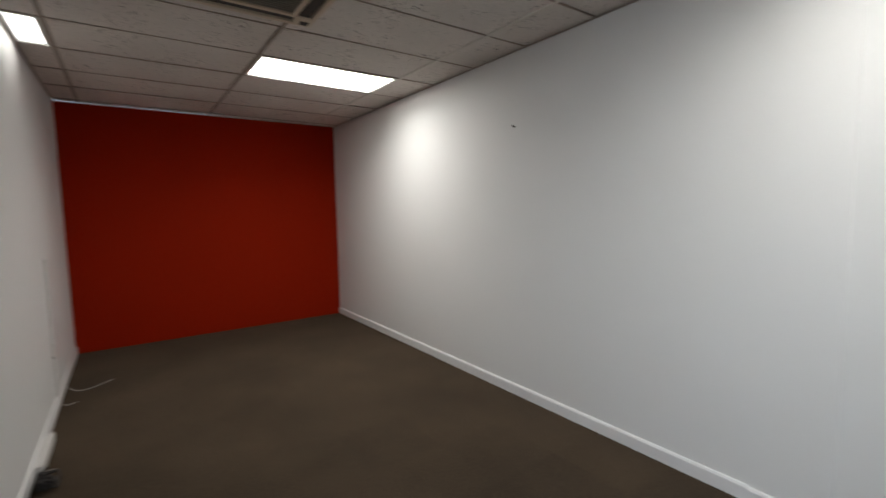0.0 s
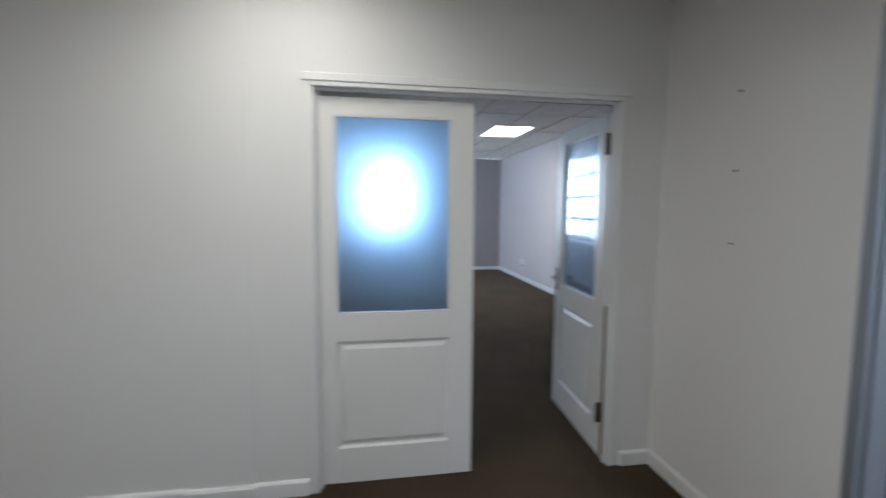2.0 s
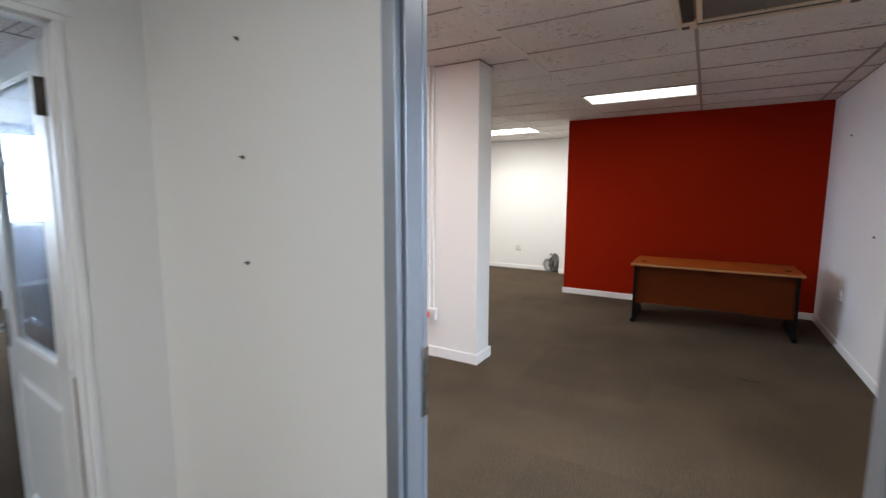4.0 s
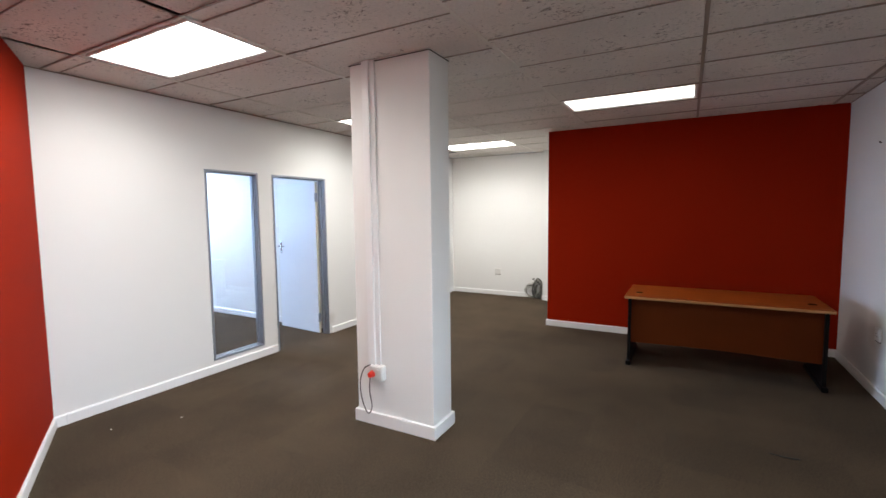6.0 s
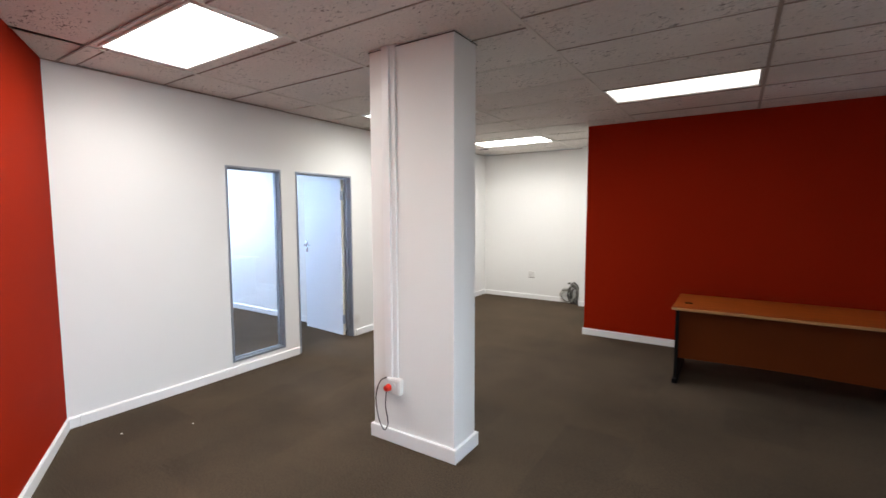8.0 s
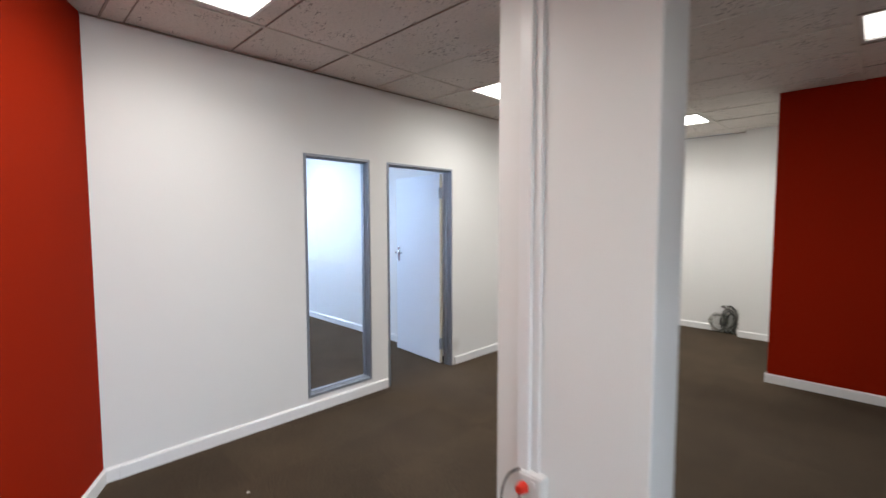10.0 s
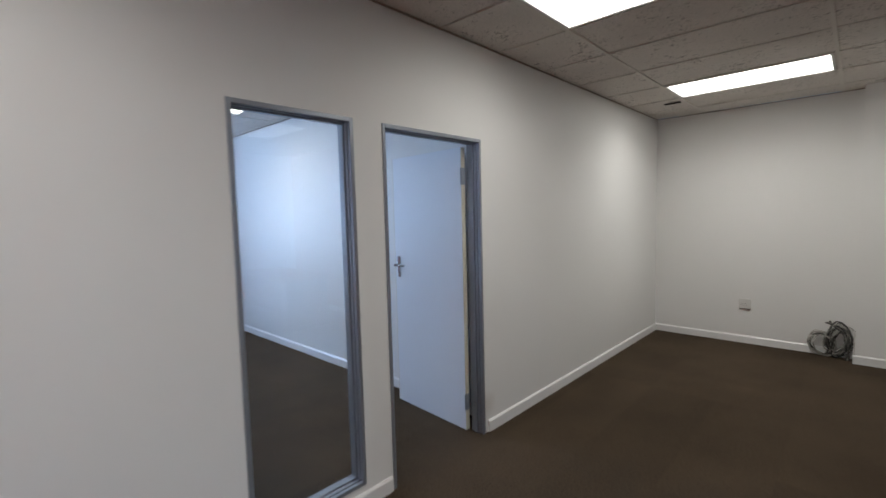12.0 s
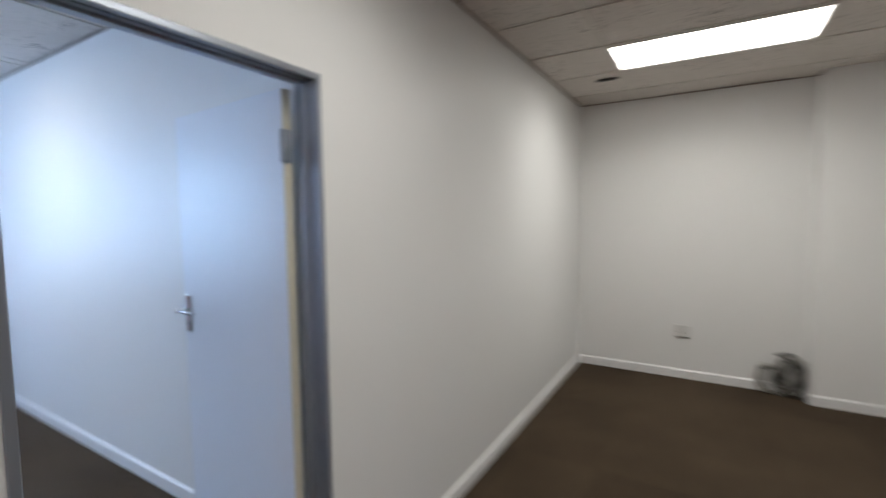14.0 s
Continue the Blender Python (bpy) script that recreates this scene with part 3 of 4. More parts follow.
# trunking and socket on its face
trunk = empty("cable_trunking", pose(3.175, CYF, 0), "white plastic cable trunking down the column", "trunking")
box_part("wide_duct", trunk, TRIM, -0.030, 0, 0.47, 0.030, 0.028, CEIL, 0.003)
box_part("narrow_duct", trunk, TRIM, -0.072, 0, 0.47, -0.052, 0.016, CEIL, 0.003)
box_part("screw_strip", trunk, TRIM, -0.030, 0, 0.47, -0.052, 0.011, CEIL)
sock = empty("power_socket", pose(3.125, CYF, 0.42), "white surface socket box with a red plug", "socket")
box_part("back_box_or_shade", sock, PLASTIC, -0.06, 0, -0.055, 0.055, 0.045, 0.055, 0.005)
plate = box_part("face_plate", sock, PLASTIC, -0.055, 0.045, -0.05, 0.05, 0.052, 0.05, 0.004)
box_part("switch", sock, PLASTIC, -0.03, 0.052, 0.012, -0.012, 0.058, 0.035, 0.002)
plug = empty("plug", pose(3.15, CYF + 0.052, 0.415), "red mains plug with a black lead", "plug")
bm = bmesh.new()
bmesh.ops.create_cone(bm, cap_ends=True, segments=6, radius1=0.030, radius2=0.020, depth=0.04)
bmesh.ops.transform(bm, matrix=pose(0, 0.02, 0, -90, 0, 0), verts=bm.verts)
bmesh.ops.bevel(bm, geom=bm.edges[:], offset=0.003, segments=2, affect="EDGES")
part("plug_body", bm, REDP, plug)
tube("lead", [(0, 0.03, -0.02), (0.004, 0.035, -0.12), (-0.012, 0.03, -0.24), (0.03, 0.025, -0.30), (0.085, 0.02, -0.22), (0.105, 0.018, -0.08), (0.07, 0.014, 0.03), (0.03, -0.02, 0.06)], 0.0045, CABLE, plug)


# ---------- desk ----------
desk = empty("desk", pose(0.825, -5.79, 0, 0, 0, 0), "cherry laminate office desk with black side panels", "desk")
bm = bmesh.new()
bm_box(bm, -0.835, -0.80, 0.712, 0.84, 0.0, 0.74, 0.006)
part("desktop", bm, WOOD, desk, "glossy cherry laminate desktop")
box_part("edge_strip", desk, mat("pale_wood_edge", (0.42, 0.20, 0.075), 0.35), -0.833, 0.0, 0.714, 0.838, 0.004, 0.738, 0.001)
for s in (-1, 1):
    x = 0.80 * s
    bm = bmesh.new()
    bm_box(bm, x - 0.014, -0.74, 0.03, x + 0.014, -0.10, 0.712, 0.003)
    bm_box(bm, x - 0.025, -0.78, 0.0, x + 0.025, -0.06, 0.045, 0.008)
    part("side_panel", bm, BLACK, desk, "black side panel with a foot bar")
    bm = bmesh.new()
    bm_cyl(bm, (0.72 * s, -0.26, 0.739), (0.72 * s, -0.26, 0.744), 0.036, 0.034, 24)
    part("grommet", bm, BLACK, desk, "round black cable grommet")
bm = bmesh.new()
n = 20
verts = []
for y in (-0.16, -0.142):
    lo = [bm.verts.new((-0.786 + 1.572 * i / n, y, 0.23 + 0.016 * math.sin(math.pi * i / n))) for i in range(n + 1)]
    hi = [bm.verts.new((-0.786 + 1.572 * i / n, y, 0.712)) for i in range(n + 1)]
    verts.append((lo, hi))
for i in range(n):
    (l0, h0), (l1, h1) = verts
    bm.faces.new((l0[i], l0[i + 1], h0[i + 1], h0[i]))
    bm.faces.new((l1[i], h1[i], h1[i + 1], l1[i + 1]))
    bm.faces.new((l0[i], l1[i], l1[i + 1], l0[i + 1]))
part("modesty_panel", bm, SHADEDWOOD, desk, "cherry laminate front panel with an arched lower edge")


# ---------- doors ----------
def hinge(parent, x, y, z, material, h=0.10):
    bm = bmesh.new()
    bm_box(bm, x - 0.003, y - 0.022, z - h / 2, x + 0.003, y + 0.022, z + h / 2, 0.001)
    bm_cyl(bm, (x, y, z - h / 2), (x, y, z + h / 2), 0.007, seg=10)
    return part("hinge", bm, material, parent)


def lever(parent, x, y, z, side, material, toward, plate=True):
    """A lever handle on its plate. side: the face it stands on (+1 or -1 along y); toward: where the lever points along x."""
    bm = bmesh.new()
    if plate:
        bm_box(bm, x - 0.018, y, z - 0.10, x + 0.018, y + side * 0.008, z + 0.07, 0.003)
    else:
        bm_cyl(bm, (x, y, z), (x, y + side * 0.01, z), 0.026, seg=20)
    handle = part("handle", bm, material, parent, "metal lever handle on a plate")
    bm = bmesh.new()
    bm_cyl(bm, (x, y, z), (x, y + side * 0.052, z), 0.010, seg=12)
    bm_cyl(bm, (x - 0.004 * toward, y + side * 0.048, z), (x + 0.115 * toward, y + side * 0.044, z), 0.009, 0.008, 12)
    part("lever", bm, material, handle)
    bm = bmesh.new()
    bm_cyl(bm, (x, y, z - 0.062), (x, y + side * 0.0105, z - 0.062), 0.008, seg=12)
    part("keyhole", bm, BRONZE, handle)


def glazed_leaf(name, m, w, label, handle=0, hs=0.125, pane_material=FROST, pane_label="frosted glass pane"):
    """A half-glazed panelled leaf: its hinge at the origin, its width along +x, 4 cm thick about y."""
    ob = empty(name, m, label, "door", "double doors")
    h, st, t = DZ - 0.055, 0.125, 0.02
    z0 = 0.008
    g0, g1, p0, p1 = 0.925, 1.945, 0.20, 0.785
    bm = bmesh.new()
    bm_box(bm, 0.003, -t, z0, hs, t, h, 0.002)
    part("hinge_stile", bm, DOORP, ob)
    bm = bmesh.new()
    bm_box(bm, w - st, -t, z0, w, t, h, 0.002)
    part("lock_stile", bm, DOORP, ob)
    for name2, a, b in (("top_rail", g1, h), ("middle_rail", p1, g0), ("bottom_rail", z0, p0)):
        box_part(name2, ob, DOORP, hs, -t, a, w - st, t, b)
    # moulded lower panel
    for s in (-1, 1):
        bm = bmesh.new()
        xa, xb = hs, w - st
        rings = []
        for inset, y in ((0.0, t), (0.012, t - 0.011), (0.022, t - 0.011), (0.045, t - 0.002)):
            rings.append([bm.verts.new((x, s * y, z)) for x, z in ((xa + inset, p0 + inset), (xb - inset, p0 + inset), (xb - inset, p1 - inset), (xa + inset, p1 - inset))])
        for a, b in zip(rings, rings[1:]):
            for k in range(4):
                bm.faces.new((a[k], a[(k + 1) % 4], b[(k + 1) % 4], b[k]))
        bm.faces.new(rings[-1])
        part("panel", bm, DOORP, ob, "moulded white lower panel")
        bm = bmesh.new()
        bd = 0.011
        for (x0, za, x1, zb) in ((hs, g0, w - st, g0 + bd), (hs, g1 - bd, w - st, g1), (hs, g0 + bd, hs + bd, g1 - bd), (w - st - bd, g0 + bd, w - st, g1 - bd)):
            bm_box(bm, x0, s * 0.006, za, x1, s * 0.018, zb, 0.002)
        part("glazing_bead", bm, DOORP, ob)
    pane = box_part("pane", ob, pane_material, hs + 0.001, -0.0035, g0 + 0.001, w - st - 0.001, 0.0035, g1 - 0.001, 0, pane_label)
    pane.visible_shadow = False
    for z in (0.275, 1.85):
        knuckle = hinge(ob, 0.0, t, z, BRONZE, 0.12)
        box_part("hinge_plate", knuckle, BRONZE, -0.0015, -t + 0.002, z - 0.058, 0.003, t, z + 0.058)
    if handle:
        for s in (-1, 1):
            lever(ob, w - 0.055, s * t, 0.98, s, STEEL, -1)
    return ob


def casing(name, label, y0, y1, top, x0, x1, material=TRIM, w=0.022, lip=0.008):
    """A timber lining round a doorway in a wall that runs along y."""
    ob = empty(name, None, label, "door frame", kind="structure")
    for n2, a, b in (("jamb", y0, y0 + w), ("jamb", y1 - w, y1)):
        box_part(n2, ob, material, x0 - lip, a, 0, x1 + lip, b, top - w, 0.003)
    box_part("head", ob, material, x0 - lip, y0, top - w, x1 + lip, y1, top, 0.003)
    for a, b in ((y0 + w, y0 + w + 0.012), (y1 - w - 0.014, y1 - w)):
        box_part("stop", ob, material, x0 + 0.030, a, 0, x0 + 0.048, b, top - w - 0.012, 0.002)
    box_part("stop", ob, material, x0 + 0.030, y0 + w, top - w - 0.012, x0 + 0.048, y1 - w, top - w, 0.002)
    return ob


frame_1 = casing("door_frame_1", "white painted wooden frame of the double doorway", DY0, DY1, DZ, XE1, XE1 + 0.09)
bm = bmesh.new()
bm_box(bm, XE1 - 0.014, DY0 - 0.03, DZ, XE1, DY1 + 0.03, DZ + 0.04, 0.004)
tagged(link("trim", bm, TRIM), "white painted head moulding over the double doors", "trim", kind="structure")
bare = mat("bare_brown_timber", (0.17, 0.13, 0.10), 0.7, spread=0.2, scale=40)
box_part("bare_strip", frame_1, bare, XE1 + 0.056, DY0 + 0.022, 0.02, XE1 + 0.092, DY0 + 0.0245, 0.925, 0, "bare brown timber where the stop is missing")
box_part("broken_stop", frame_1, TRIM, XE1 + 0.052, DY0 + 0.022, 0.925, XE1 + 0.096, DY0 + 0.030, 0.955, 0.002, "broken white end of the door stop")
LW = 0.81
glazed_leaf("glazed_door", pose(XE1 + 0.075, DY1 - 0.026, 0, 0, 0, -90), LW, "closed white half-glazed door leaf with frosted glass", hs=0.088)
glazed_leaf("glazed_door", pose(XE1 + 0.102, DY0 + 0.008, 0, 0, 0, -4), LW, "open white half-glazed door leaf with a lever handle", 1, 0.125, FILMED, "tinted reflective glass pane")


def alu_frame(name, label, axis, a0, a1, z0, z1, c0, c1, sill=False, w=0.022):
    """An aluminium frame lining an opening, with a groove and a rounded bead on the reveal."""
    ob = empty(name, None, label, "frame", kind="structure")

    def bar(pn, lo, hi, za, zb, inner, vertical):
        bm = bmesh.new()
        d = c1 - c0
        strips = ((c0 - 0.006, c0 + 0.018, 0.0), (c0 + 0.022, c0 + d * 0.42, 0.002), (c0 + d * 0.45, c1 - 0.022, 0.010), (c1 - 0.018, c1 + 0.006, 0.0))
        for p, q, inset in strips:
            lo2, hi2, za2, zb2 = lo, hi, za, zb
            if vertical:
                if inner > 0: hi2 += inset
                else: lo2 -= inset
            else:
                if inner > 0: zb2 += inset
                else: za2 -= inset
            if axis == "y":
                bm_box(bm, p, lo2, za2, q, hi2, zb2, 0.003)
            else:
                bm_box(bm, lo2, p, za2, hi2, q, zb2, 0.003)
        for p, q in ((c0 + 0.012, c1 - 0.012),):
            e = 0.006
            if axis == "y":
                bm_box(bm, p, lo + (0 if inner > 0 else e) * vertical, za, q, hi - (e if inner > 0 else 0) * vertical, zb, 0, 1)
            else:
                bm_box(bm, lo + (0 if inner > 0 else e) * vertical, p, za, hi - (e if inner > 0 else 0) * vertical, q, zb, 0, 1)
        part(pn, bm, ALU, ob).data.materials.append(DARK)

    bar("jamb", a0, a0 + w, z0, z1, 1, True)
    bar("jamb", a1 - w, a1, z0, z1, -1, True)
    bar("head", a0 + w, a1 - w, z1 - w, z1, -1, False)
    if sill:
        bar("sill", a0 + w, a1 - w, z0, z0 + w, 1, False)
    return ob


lining = alu_frame("door_frame_2", "grey aluminium frame of the doorway between the offices", "x", OX0, OX1, 0, OZ, YS1 - 0.13, YS1, w=0.04)
alu_frame("door_frame_3", "grey aluminium frame of the small office doorway", "y", CY0, CY1, 0, CZ, XEC, XEC + 0.10)
win = alu_frame("window_6", "tall internal window in a grey aluminium frame", "y", WY0, WY1, WZ0, WZ1, XEC, XEC + 0.10, True)
pane = box_part("pane", win, CLEAR, XEC + 0.052, WY0 + 0.021, WZ0 + 0.021, XEC + 0.058, WY1 - 0.021, WZ1 - 0.021)
pane.visible_shadow = False

# the unhung doorway's bare hinge on the other jamb
bm = bmesh.new()
for z0, z1 in ((1.755, 1.772), (1.853, 1.87)):
    bm_box(bm, OX0 + 0.05, YS1 - 0.10, z0, OX0 + 0.0535, YS1 - 0.045, z1, 0.001)
bm_box(bm, OX0 + 0.05, YS1 - 0.062, 1.772, OX0 + 0.0535, YS1 - 0.045, 1.853, 0.001)
for z in (1.775, 1.85):
    bm_cyl(bm, (OX0 + 0.055, YS1 - 0.042, z - 0.02), (OX0 + 0.055, YS1 - 0.042, z + 0.02), 0.006, seg=10)
part("hinge", bm, STEEL, lining, "empty steel hinge plate without a door")
# thin dark sheet in place of the shade inside the hinge cut-out
bm = bmesh.new()
bm_box(bm, OX0 + 0.0495, YS1 - 0.098, 1.772, OX0 + 0.0515, YS1 - 0.062, 1.853)
part("recess_shade", bm, GRILLE, lining, "dark sheet for the shade in the hinge cut-out")

# lock keep on the doorway's jamb
bm = bmesh.new()
bm_box(bm, OX1 - 0.048, YS1 - 0.128, 0.93, OX1 - 0.040, YS1 - 0.098, 1.13, 0.002)
keep = tagged(link("strike_plate", bm, STEEL), "steel lock keep on the aluminium jamb", "strike plate")
for z in (0.98, 1.075):
    bm = bmesh.new()
    bm_box(bm, OX1 - 0.0495, YS1 - 0.122, z - 0.028, OX1 - 0.0478, YS1 - 0.105, z + 0.022)
    part("slot", bm, DARK, keep, "dark latch slot")


def flush_leaf(m, w, h, material, label, hinge_material, toward, handles=(-1, 1)):
    """A flush leaf: hinge at the origin, width along +x."""
    ob = empty("flush_door", m, label, "door")
    bm = bmesh.new()
    bm_box(bm, 0.004, -0.018, 0.008, w - 0.004, 0.018, h, 0.002)
    part("leaf", bm, material, ob)
    box_part("hinge_edge", ob, EDGE, 0.0, -0.0175, 0.009, 0.004, 0.0175, h - 0.001)
    box_part("lock_edge", ob, EDGE, w - 0.004, -0.0175, 0.009, w, 0.0175, h - 0.001)
    for z in (0.22, 1.83):
        hinge(ob, -0.006, 0.012 * toward, z, hinge_material, 0.115)
    for s in handles:
        lever(ob, w - 0.06, s * 0.018, 1.165, s, STEEL, -1)
    return ob


flush_leaf(pose(XEC + 0.12, CY0 + 0.045, 0, 0, 0, -4.5), 0.80, CZ - 0.04, FLUSH, "open pale blue-white flush door with a steel lever handle", ALU, 1)


# ---------- sockets, hooks, cables ----------
def wall_socket(name, m, w, h, label, category="socket", slots=2):
    ob = empty(name, m, label, category)
    box_part("plate", ob, PLASTIC, -w / 2, 0, -h / 2, w / 2, 0.018, h / 2, 0.003)
    # dark strip that paints the plate's shadow on the wall below it
    box_part("back_box_or_shade", ob, GRILLE, -w * 0.46, 0, -h / 2 - 0.012, w * 0.46, 0.012, -h / 2, 0.001, "dark strip for the shade under the plate")
    box_part("rocker", ob, PLASTIC, -w * 0.36, 0.018, h * 0.12, -w * 0.2, 0.023, h * 0.34, 0.001)
    for k in range(slots):
        x = w * (0.05 + 0.25 * k) - 0.01
        bm = bmesh.new()
        for dx, dz in ((0, 0.012), (-0.009, -0.008), (0.009, -0.008)):
            bm_cyl(bm, (x + dx, 0.0175, dz - h * 0.08), (x + dx, 0.0188, dz - h * 0.08), 0.0035, seg=8)
        part("pin_holes", bm, DARK, ob)
    return ob


wall_socket("power_socket", pose(4.34, YSC, 0.46), 0.12, 0.11, "white wall socket above the baseboard")
wall_socket("power_socket", pose(XRET, -8.17, 0.44, 0, 0, -90), 0.10, 0.12, "white wall socket with a loose wire")
wall_socket("network_socket", pose(XRET, -8.36, 0.45, 0, 0, -90), 0.06, 0.07, "small white network socket", "socket", 1)
bm = bmesh.new()
bm_box(bm, XRET, -7.48, 0.86, XRET + 0.005, -7.42, 0.96, 0.002)
tagged(link("blank_plate", bm, WHITE), "painted-over blank plate in grubby wall paint", "wall plate")
wall_socket("power_socket", pose(XWC, -5.955, 0.54, 0, 0, -90), 0.11, 0.11, "white wall socket beside the desk")
wall_socket("power_socket", pose(9.3, YSB, 0.38), 0.22, 0.11, "white double wall socket in the carpeted office")
wall_socket("power_socket", pose(XEB, -0.35, 0.42, 0, 0, 90), 0.22, 0.11, "white double wall socket under the air unit")
wall_socket("power_socket", pose(XW1, 5.30, 0.47, 0, 0, -90), 0.08, 0.11, "white wall socket under a conduit", slots=1)
tube("wire", [(XRET + 0.012, -8.36, 0.45), (XRET + 0.04, -8.34, 0.40), (XRET + 0.03, -8.26, 0.37), (XRET + 0.012, -8.19, 0.40)], 0.003, WHITEC)["label"] = "thin pale wire between two wall sockets"
bm = bmesh.new()
bm_box(bm, XW1, 5.285, 0.53, XW1 + 0.018, 5.315, 1.18, 0.003)
bm_box(bm, XW1, 5.285, 0.085, XW1 + 0.018, 5.315, 0.41, 0.003)
tagged(link("conduit", bm, PLASTIC), "white plastic conduit up the side wall", "conduit")

for z in (2.0, 1.655, 1.33):
    bm = bmesh.new()
    bm_cyl(bm, (2.14, YS1, z), (2.14, YS1 + 0.012, z + 0.002), 0.003, seg=8)
    bm_cyl(bm, (2.14, YS1, z), (2.14, YS1 + 0.003, z), 0.006, seg=10)
    tagged(link("wall_screw", bm, BRONZE), "bare screw remaining in the white partition", "screw", "wall screws")
for p, d in (((XE1, 3.275, 2.134), (-0.02, 0, 0)), ((XWC, -6.20, 2.17), (0.012, 0, 0)), ((XWC, -5.12, 1.20), (0.012, 0, 0))):
    bm = bmesh.new()
    q = Vector(p) + Vector(d)
    bm_cyl(bm, p, q, 0.005, seg=8)
    bm_cyl(bm, q, q + Vector((0, 0, 0.012)), 0.006, seg=8)
    tagged(link("wall_hook", bm, BRONZE), "small metal hook remaining in the wall", "hook", "wall hooks")

# coiled cables in the recess
coil = empty("cable_bundle", pose(3.56, -8.955, 0), "tangled bundle of grey cables against the wall", "cable bundle")
rc = random.Random(7)
for cx, cz, rx, rz, lean, number, kinds in (
    (-0.03, 0.20, 0.095, 0.165, -0.25, 10, (DUSTC, GREYC, CABLE, GREYC)),
    (0.085, 0.13, 0.10, 0.115, 0.3, 7, (GREYC, WHITEC, DUSTC)),
    (-0.045, 0.16, 0.06, 0.135, -0.15, 4, (CABLE, DUSTC)),
):
    for k in range(number):
        grow, turn = rc.uniform(0.78, 1.12), lean + rc.uniform(-0.25, 0.25)
        ox, oz = rc.uniform(-0.02, 0.02), rc.uniform(-0.015, 0.015)
        pts = []
        for i in range(12):
            a = i * math.pi / 6
            x, z = rx * grow * math.cos(a) * rc.uniform(0.88, 1.1), rz * grow * math.sin(a) * rc.uniform(0.92, 1.08)
            pts.append((cx + ox + x * math.cos(turn) + z * math.sin(turn), rc.uniform(-0.04, 0.05), max(0.009, cz + oz + z * math.cos(turn) - x * math.sin(turn))))
        tube("cable", pts, rc.uniform(0.0035, 0.007), kinds[k % len(kinds)], coil, True)
for k in range(5):
    tube("cable", [(0.07 - 0.01 * k, 0.02, 0.36 + 0.006 * k), (0.01, 0.03, 0.345), (-0.05, 0.04, 0.33 - 0.01 * k), (-0.10, 0.05, 0.25), (-0.115, 0.05 + 0.01 * k, 0.1), (-0.13 + 0.01 * k, 0.08, 0.009)], 0.005, (CABLE, DUSTC, GREYC)[k % 3], coil)
tube("upright_wire", [(3.40, -8.845, 0.08), (3.402, -8.842, 0.20), (3.40, -8.845, 0.33)], 0.003, WHITEC)["label"] = "thin pale wire up the pilaster edge"

# loose wires by the side wall
for pts, r, m, lab in (
    ([(XW1 + 0.02, 5.72, 0.03), (-0.30, 5.62, 0.004), (-0.22, 5.60, 0.004), (-0.12, 5.68, 0.004), (-0.04, 5.66, 0.03)], 0.003, WHITEC, "thin pale wire curling over the carpet"),
    ([(XW1 + 0.02, 5.30, 0.02), (-0.33, 5.28, 0.004), (-0.27, 5.32, 0.004)], 0.003, WHITEC, "short pale wire end by the baseboard"),
    ([(XW1 + 0.03, 4.05, 0.02), (-0.34, 4.10, 0.03), (-0.28, 4.06, 0.05)], 0.003, WHITEC, "short pale wire end by the junction box"),
    ([(0.60, -4.446, 0.005), (0.53, -4.43, 0.006), (0.44, -4.441, 0.005)], 0.004, CABLE, "short black cable offcut on the carpet"),
):
    tagged(tube("loose_wire", pts, r, m), lab, "wire")
bm = bmesh.new()
bm_box(bm, XW1 + 0.016, 4.12, 0.0, XW1 + 0.055, 4.62, 0.06, 0.004)
tagged(link("floor_trunking", bm, PLASTIC), "broken white trunking by the baseboard", "trunking")
tangle = empty("cable_tangle", pose(XW1 + 0.07, 3.95, 0), "small tangle of black cables by the baseboard", "cable tangle")
for k in range(6):
    pts = [(rc.uniform(-0.03, 0.06), rc.uniform(-0.09, 0.09), rc.uniform(0.01, 0.09)) for _ in range(7)]
    tube("cable", pts, 0.006, CABLE, tangle)

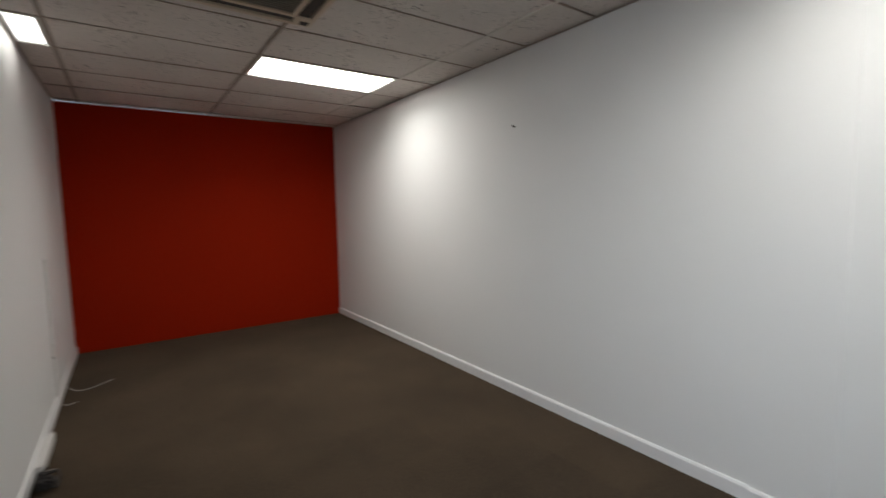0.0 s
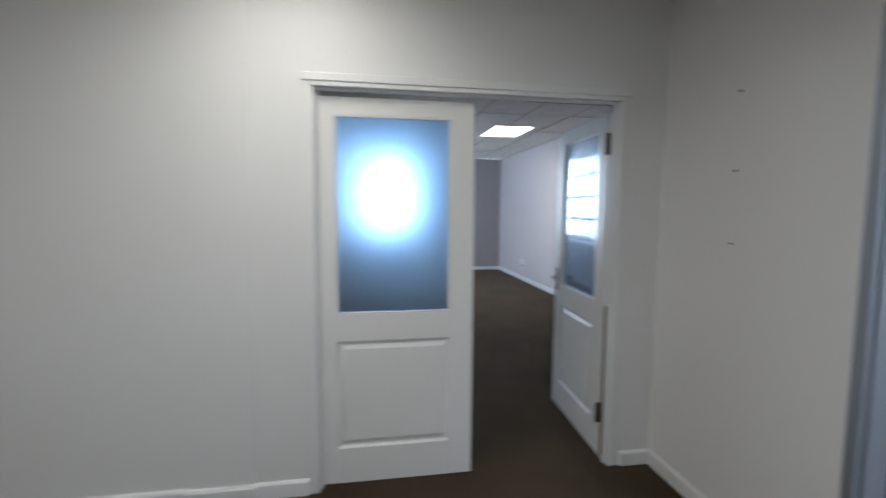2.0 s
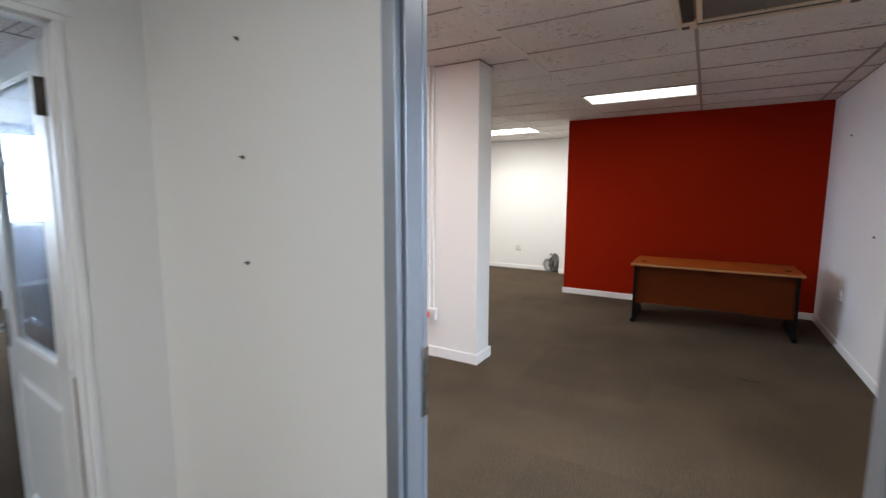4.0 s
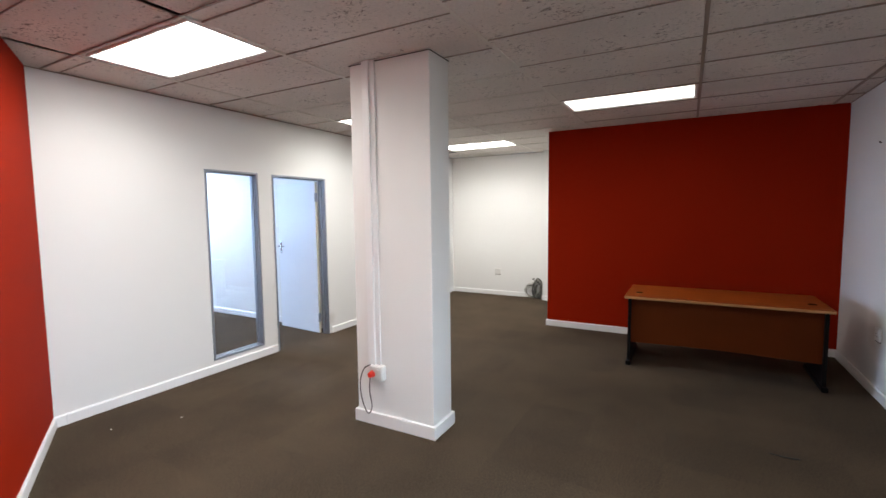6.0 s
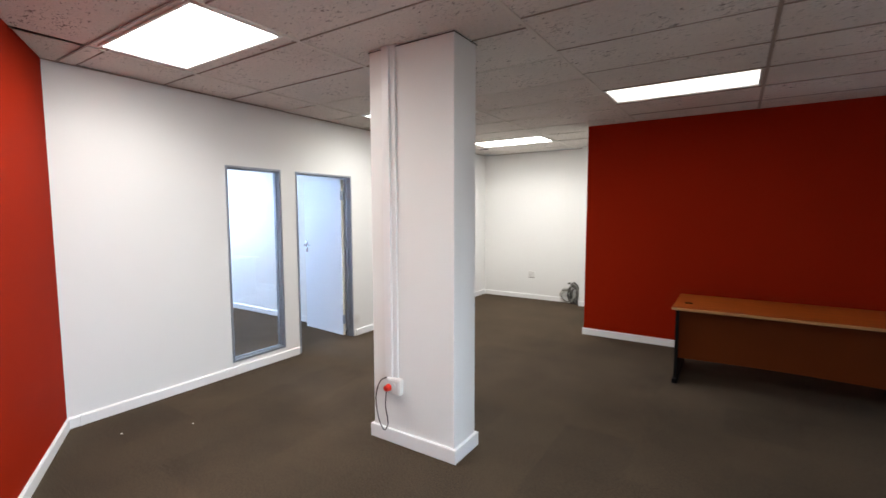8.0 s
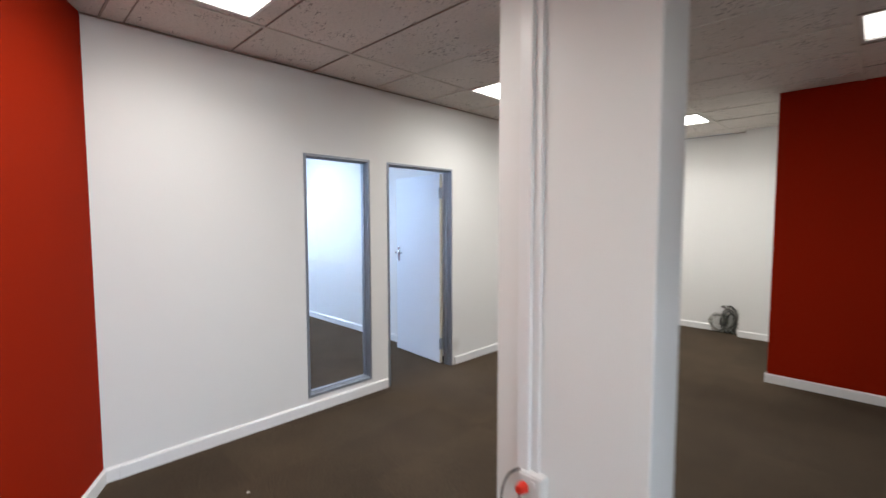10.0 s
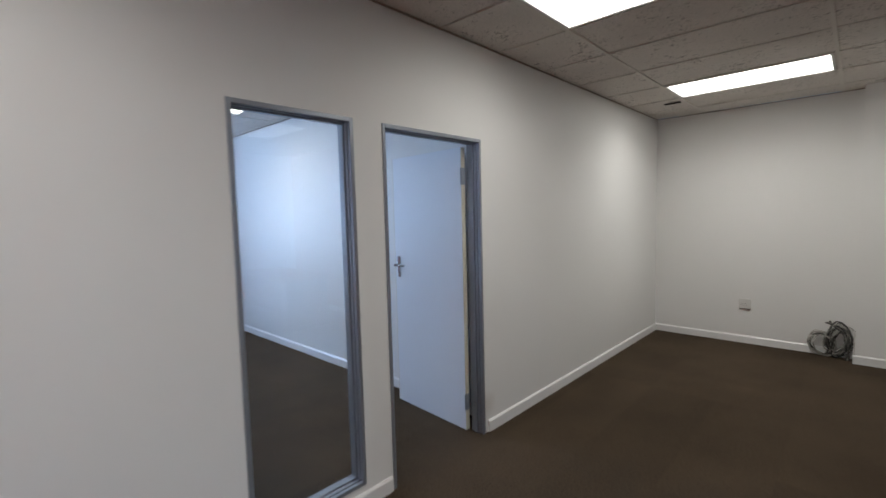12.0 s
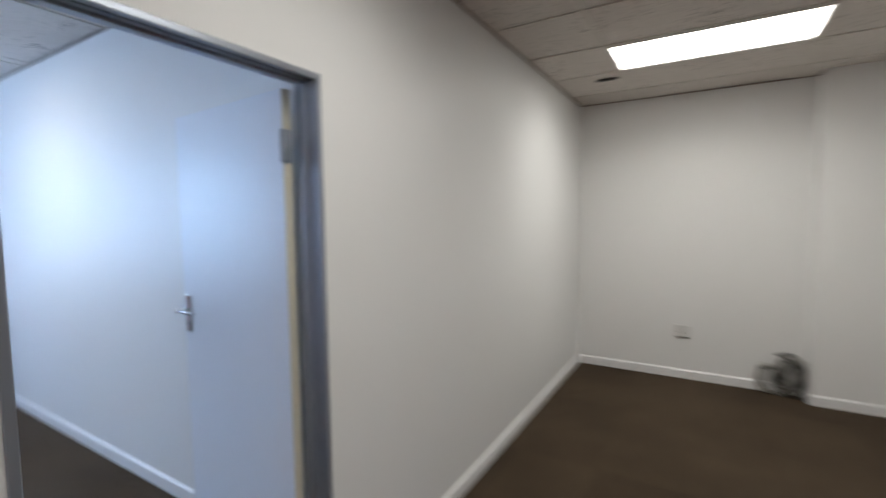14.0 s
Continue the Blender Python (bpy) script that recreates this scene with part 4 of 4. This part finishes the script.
for x, y, a in ((4.90, -2.58, 20), (4.62, -2.95, 70)):
    bm = bmesh.new()
    bm_box(bm, -0.008, -0.004, 0.0, 0.008, 0.004, 0.003, 0.001)
    scrap = link("paper_scrap", bm, PLASTIC)
    scrap.matrix_world = pose(x, y, 0.0002, 0, 0, a)
    tagged(scrap, "tiny pale paper scrap on the carpet", "scrap", "carpet scraps")

# lifted corner of a ceiling tile
bm = bmesh.new()
bm_box(bm, 4.83, -8.21, CEIL - 0.016, 4.99, -8.17, CEIL - 0.006, 0.002)
tagged(link("ceiling_clip", bm, DARK), "dark bent clip under the ceiling tiles", "clip")

# wall air unit in the carpeted office
ac = empty("wall_air_unit", pose(XEB, -1.02, 2.45, 0, 0, 90), "beige wall-mounted air conditioner", "air conditioner")
bm = bmesh.new()
bm_box(bm, -0.42, 0, -0.13, 0.42, 0.19, 0.13, 0.03)
part("body", bm, BEIGE, ac)
box_part("flap", ac, PLASTIC, -0.38, 0.08, -0.137, 0.38, 0.17, -0.129, 0.002)
for k in range(5):
    box_part("slat", ac, GRILLE, -0.38, 0.188, 0.0 + 0.022 * k, 0.38, 0.193, 0.006 + 0.022 * k)


# ---------- carpet tiles ----------
SIZE = 0.5
tile_mesh = bpy.data.meshes.new("carpet_tile")
bm = bmesh.new()
bm_box(bm, 0.0, 0.0, -0.006, SIZE, SIZE, 0.0)
bm.to_mesh(tile_mesh)
bm.free()
tile_mesh.materials.append(CARPET)
rt = random.Random(3)
rest = bmesh.new()
count = 0
for i in range(-1, 23):
    for j in range(-19, 14):
        x, y = XW1 + 0.10 + SIZE * i, YSC + 0.02 + SIZE * (j + 18)
        near = x + SIZE > XWC and x < XEC and YSC - 0.5 < y < 3.2 and (x < XE1 or y < -0.9)
        room1 = x < XE1 + 0.2 and y < YN1
        other = x > XE1 - 0.4 and y < YNB and y > YSD - 0.5
        if near and count < 300 and not (x < XRET - 0.5 and y < YRED - 0.5):
            ob = new("carpet_tile", tile_mesh)
            ob.location = (x, y, rt.uniform(-0.0003, 0.0))
            ob.parent = floor
            count += 1
        elif room1 or other:
            bm_box(rest, x, y, -0.006, x + SIZE, y + SIZE, -0.0005)
tagged(part("carpet_tiles", rest, CARPET, floor), kind="stuff")
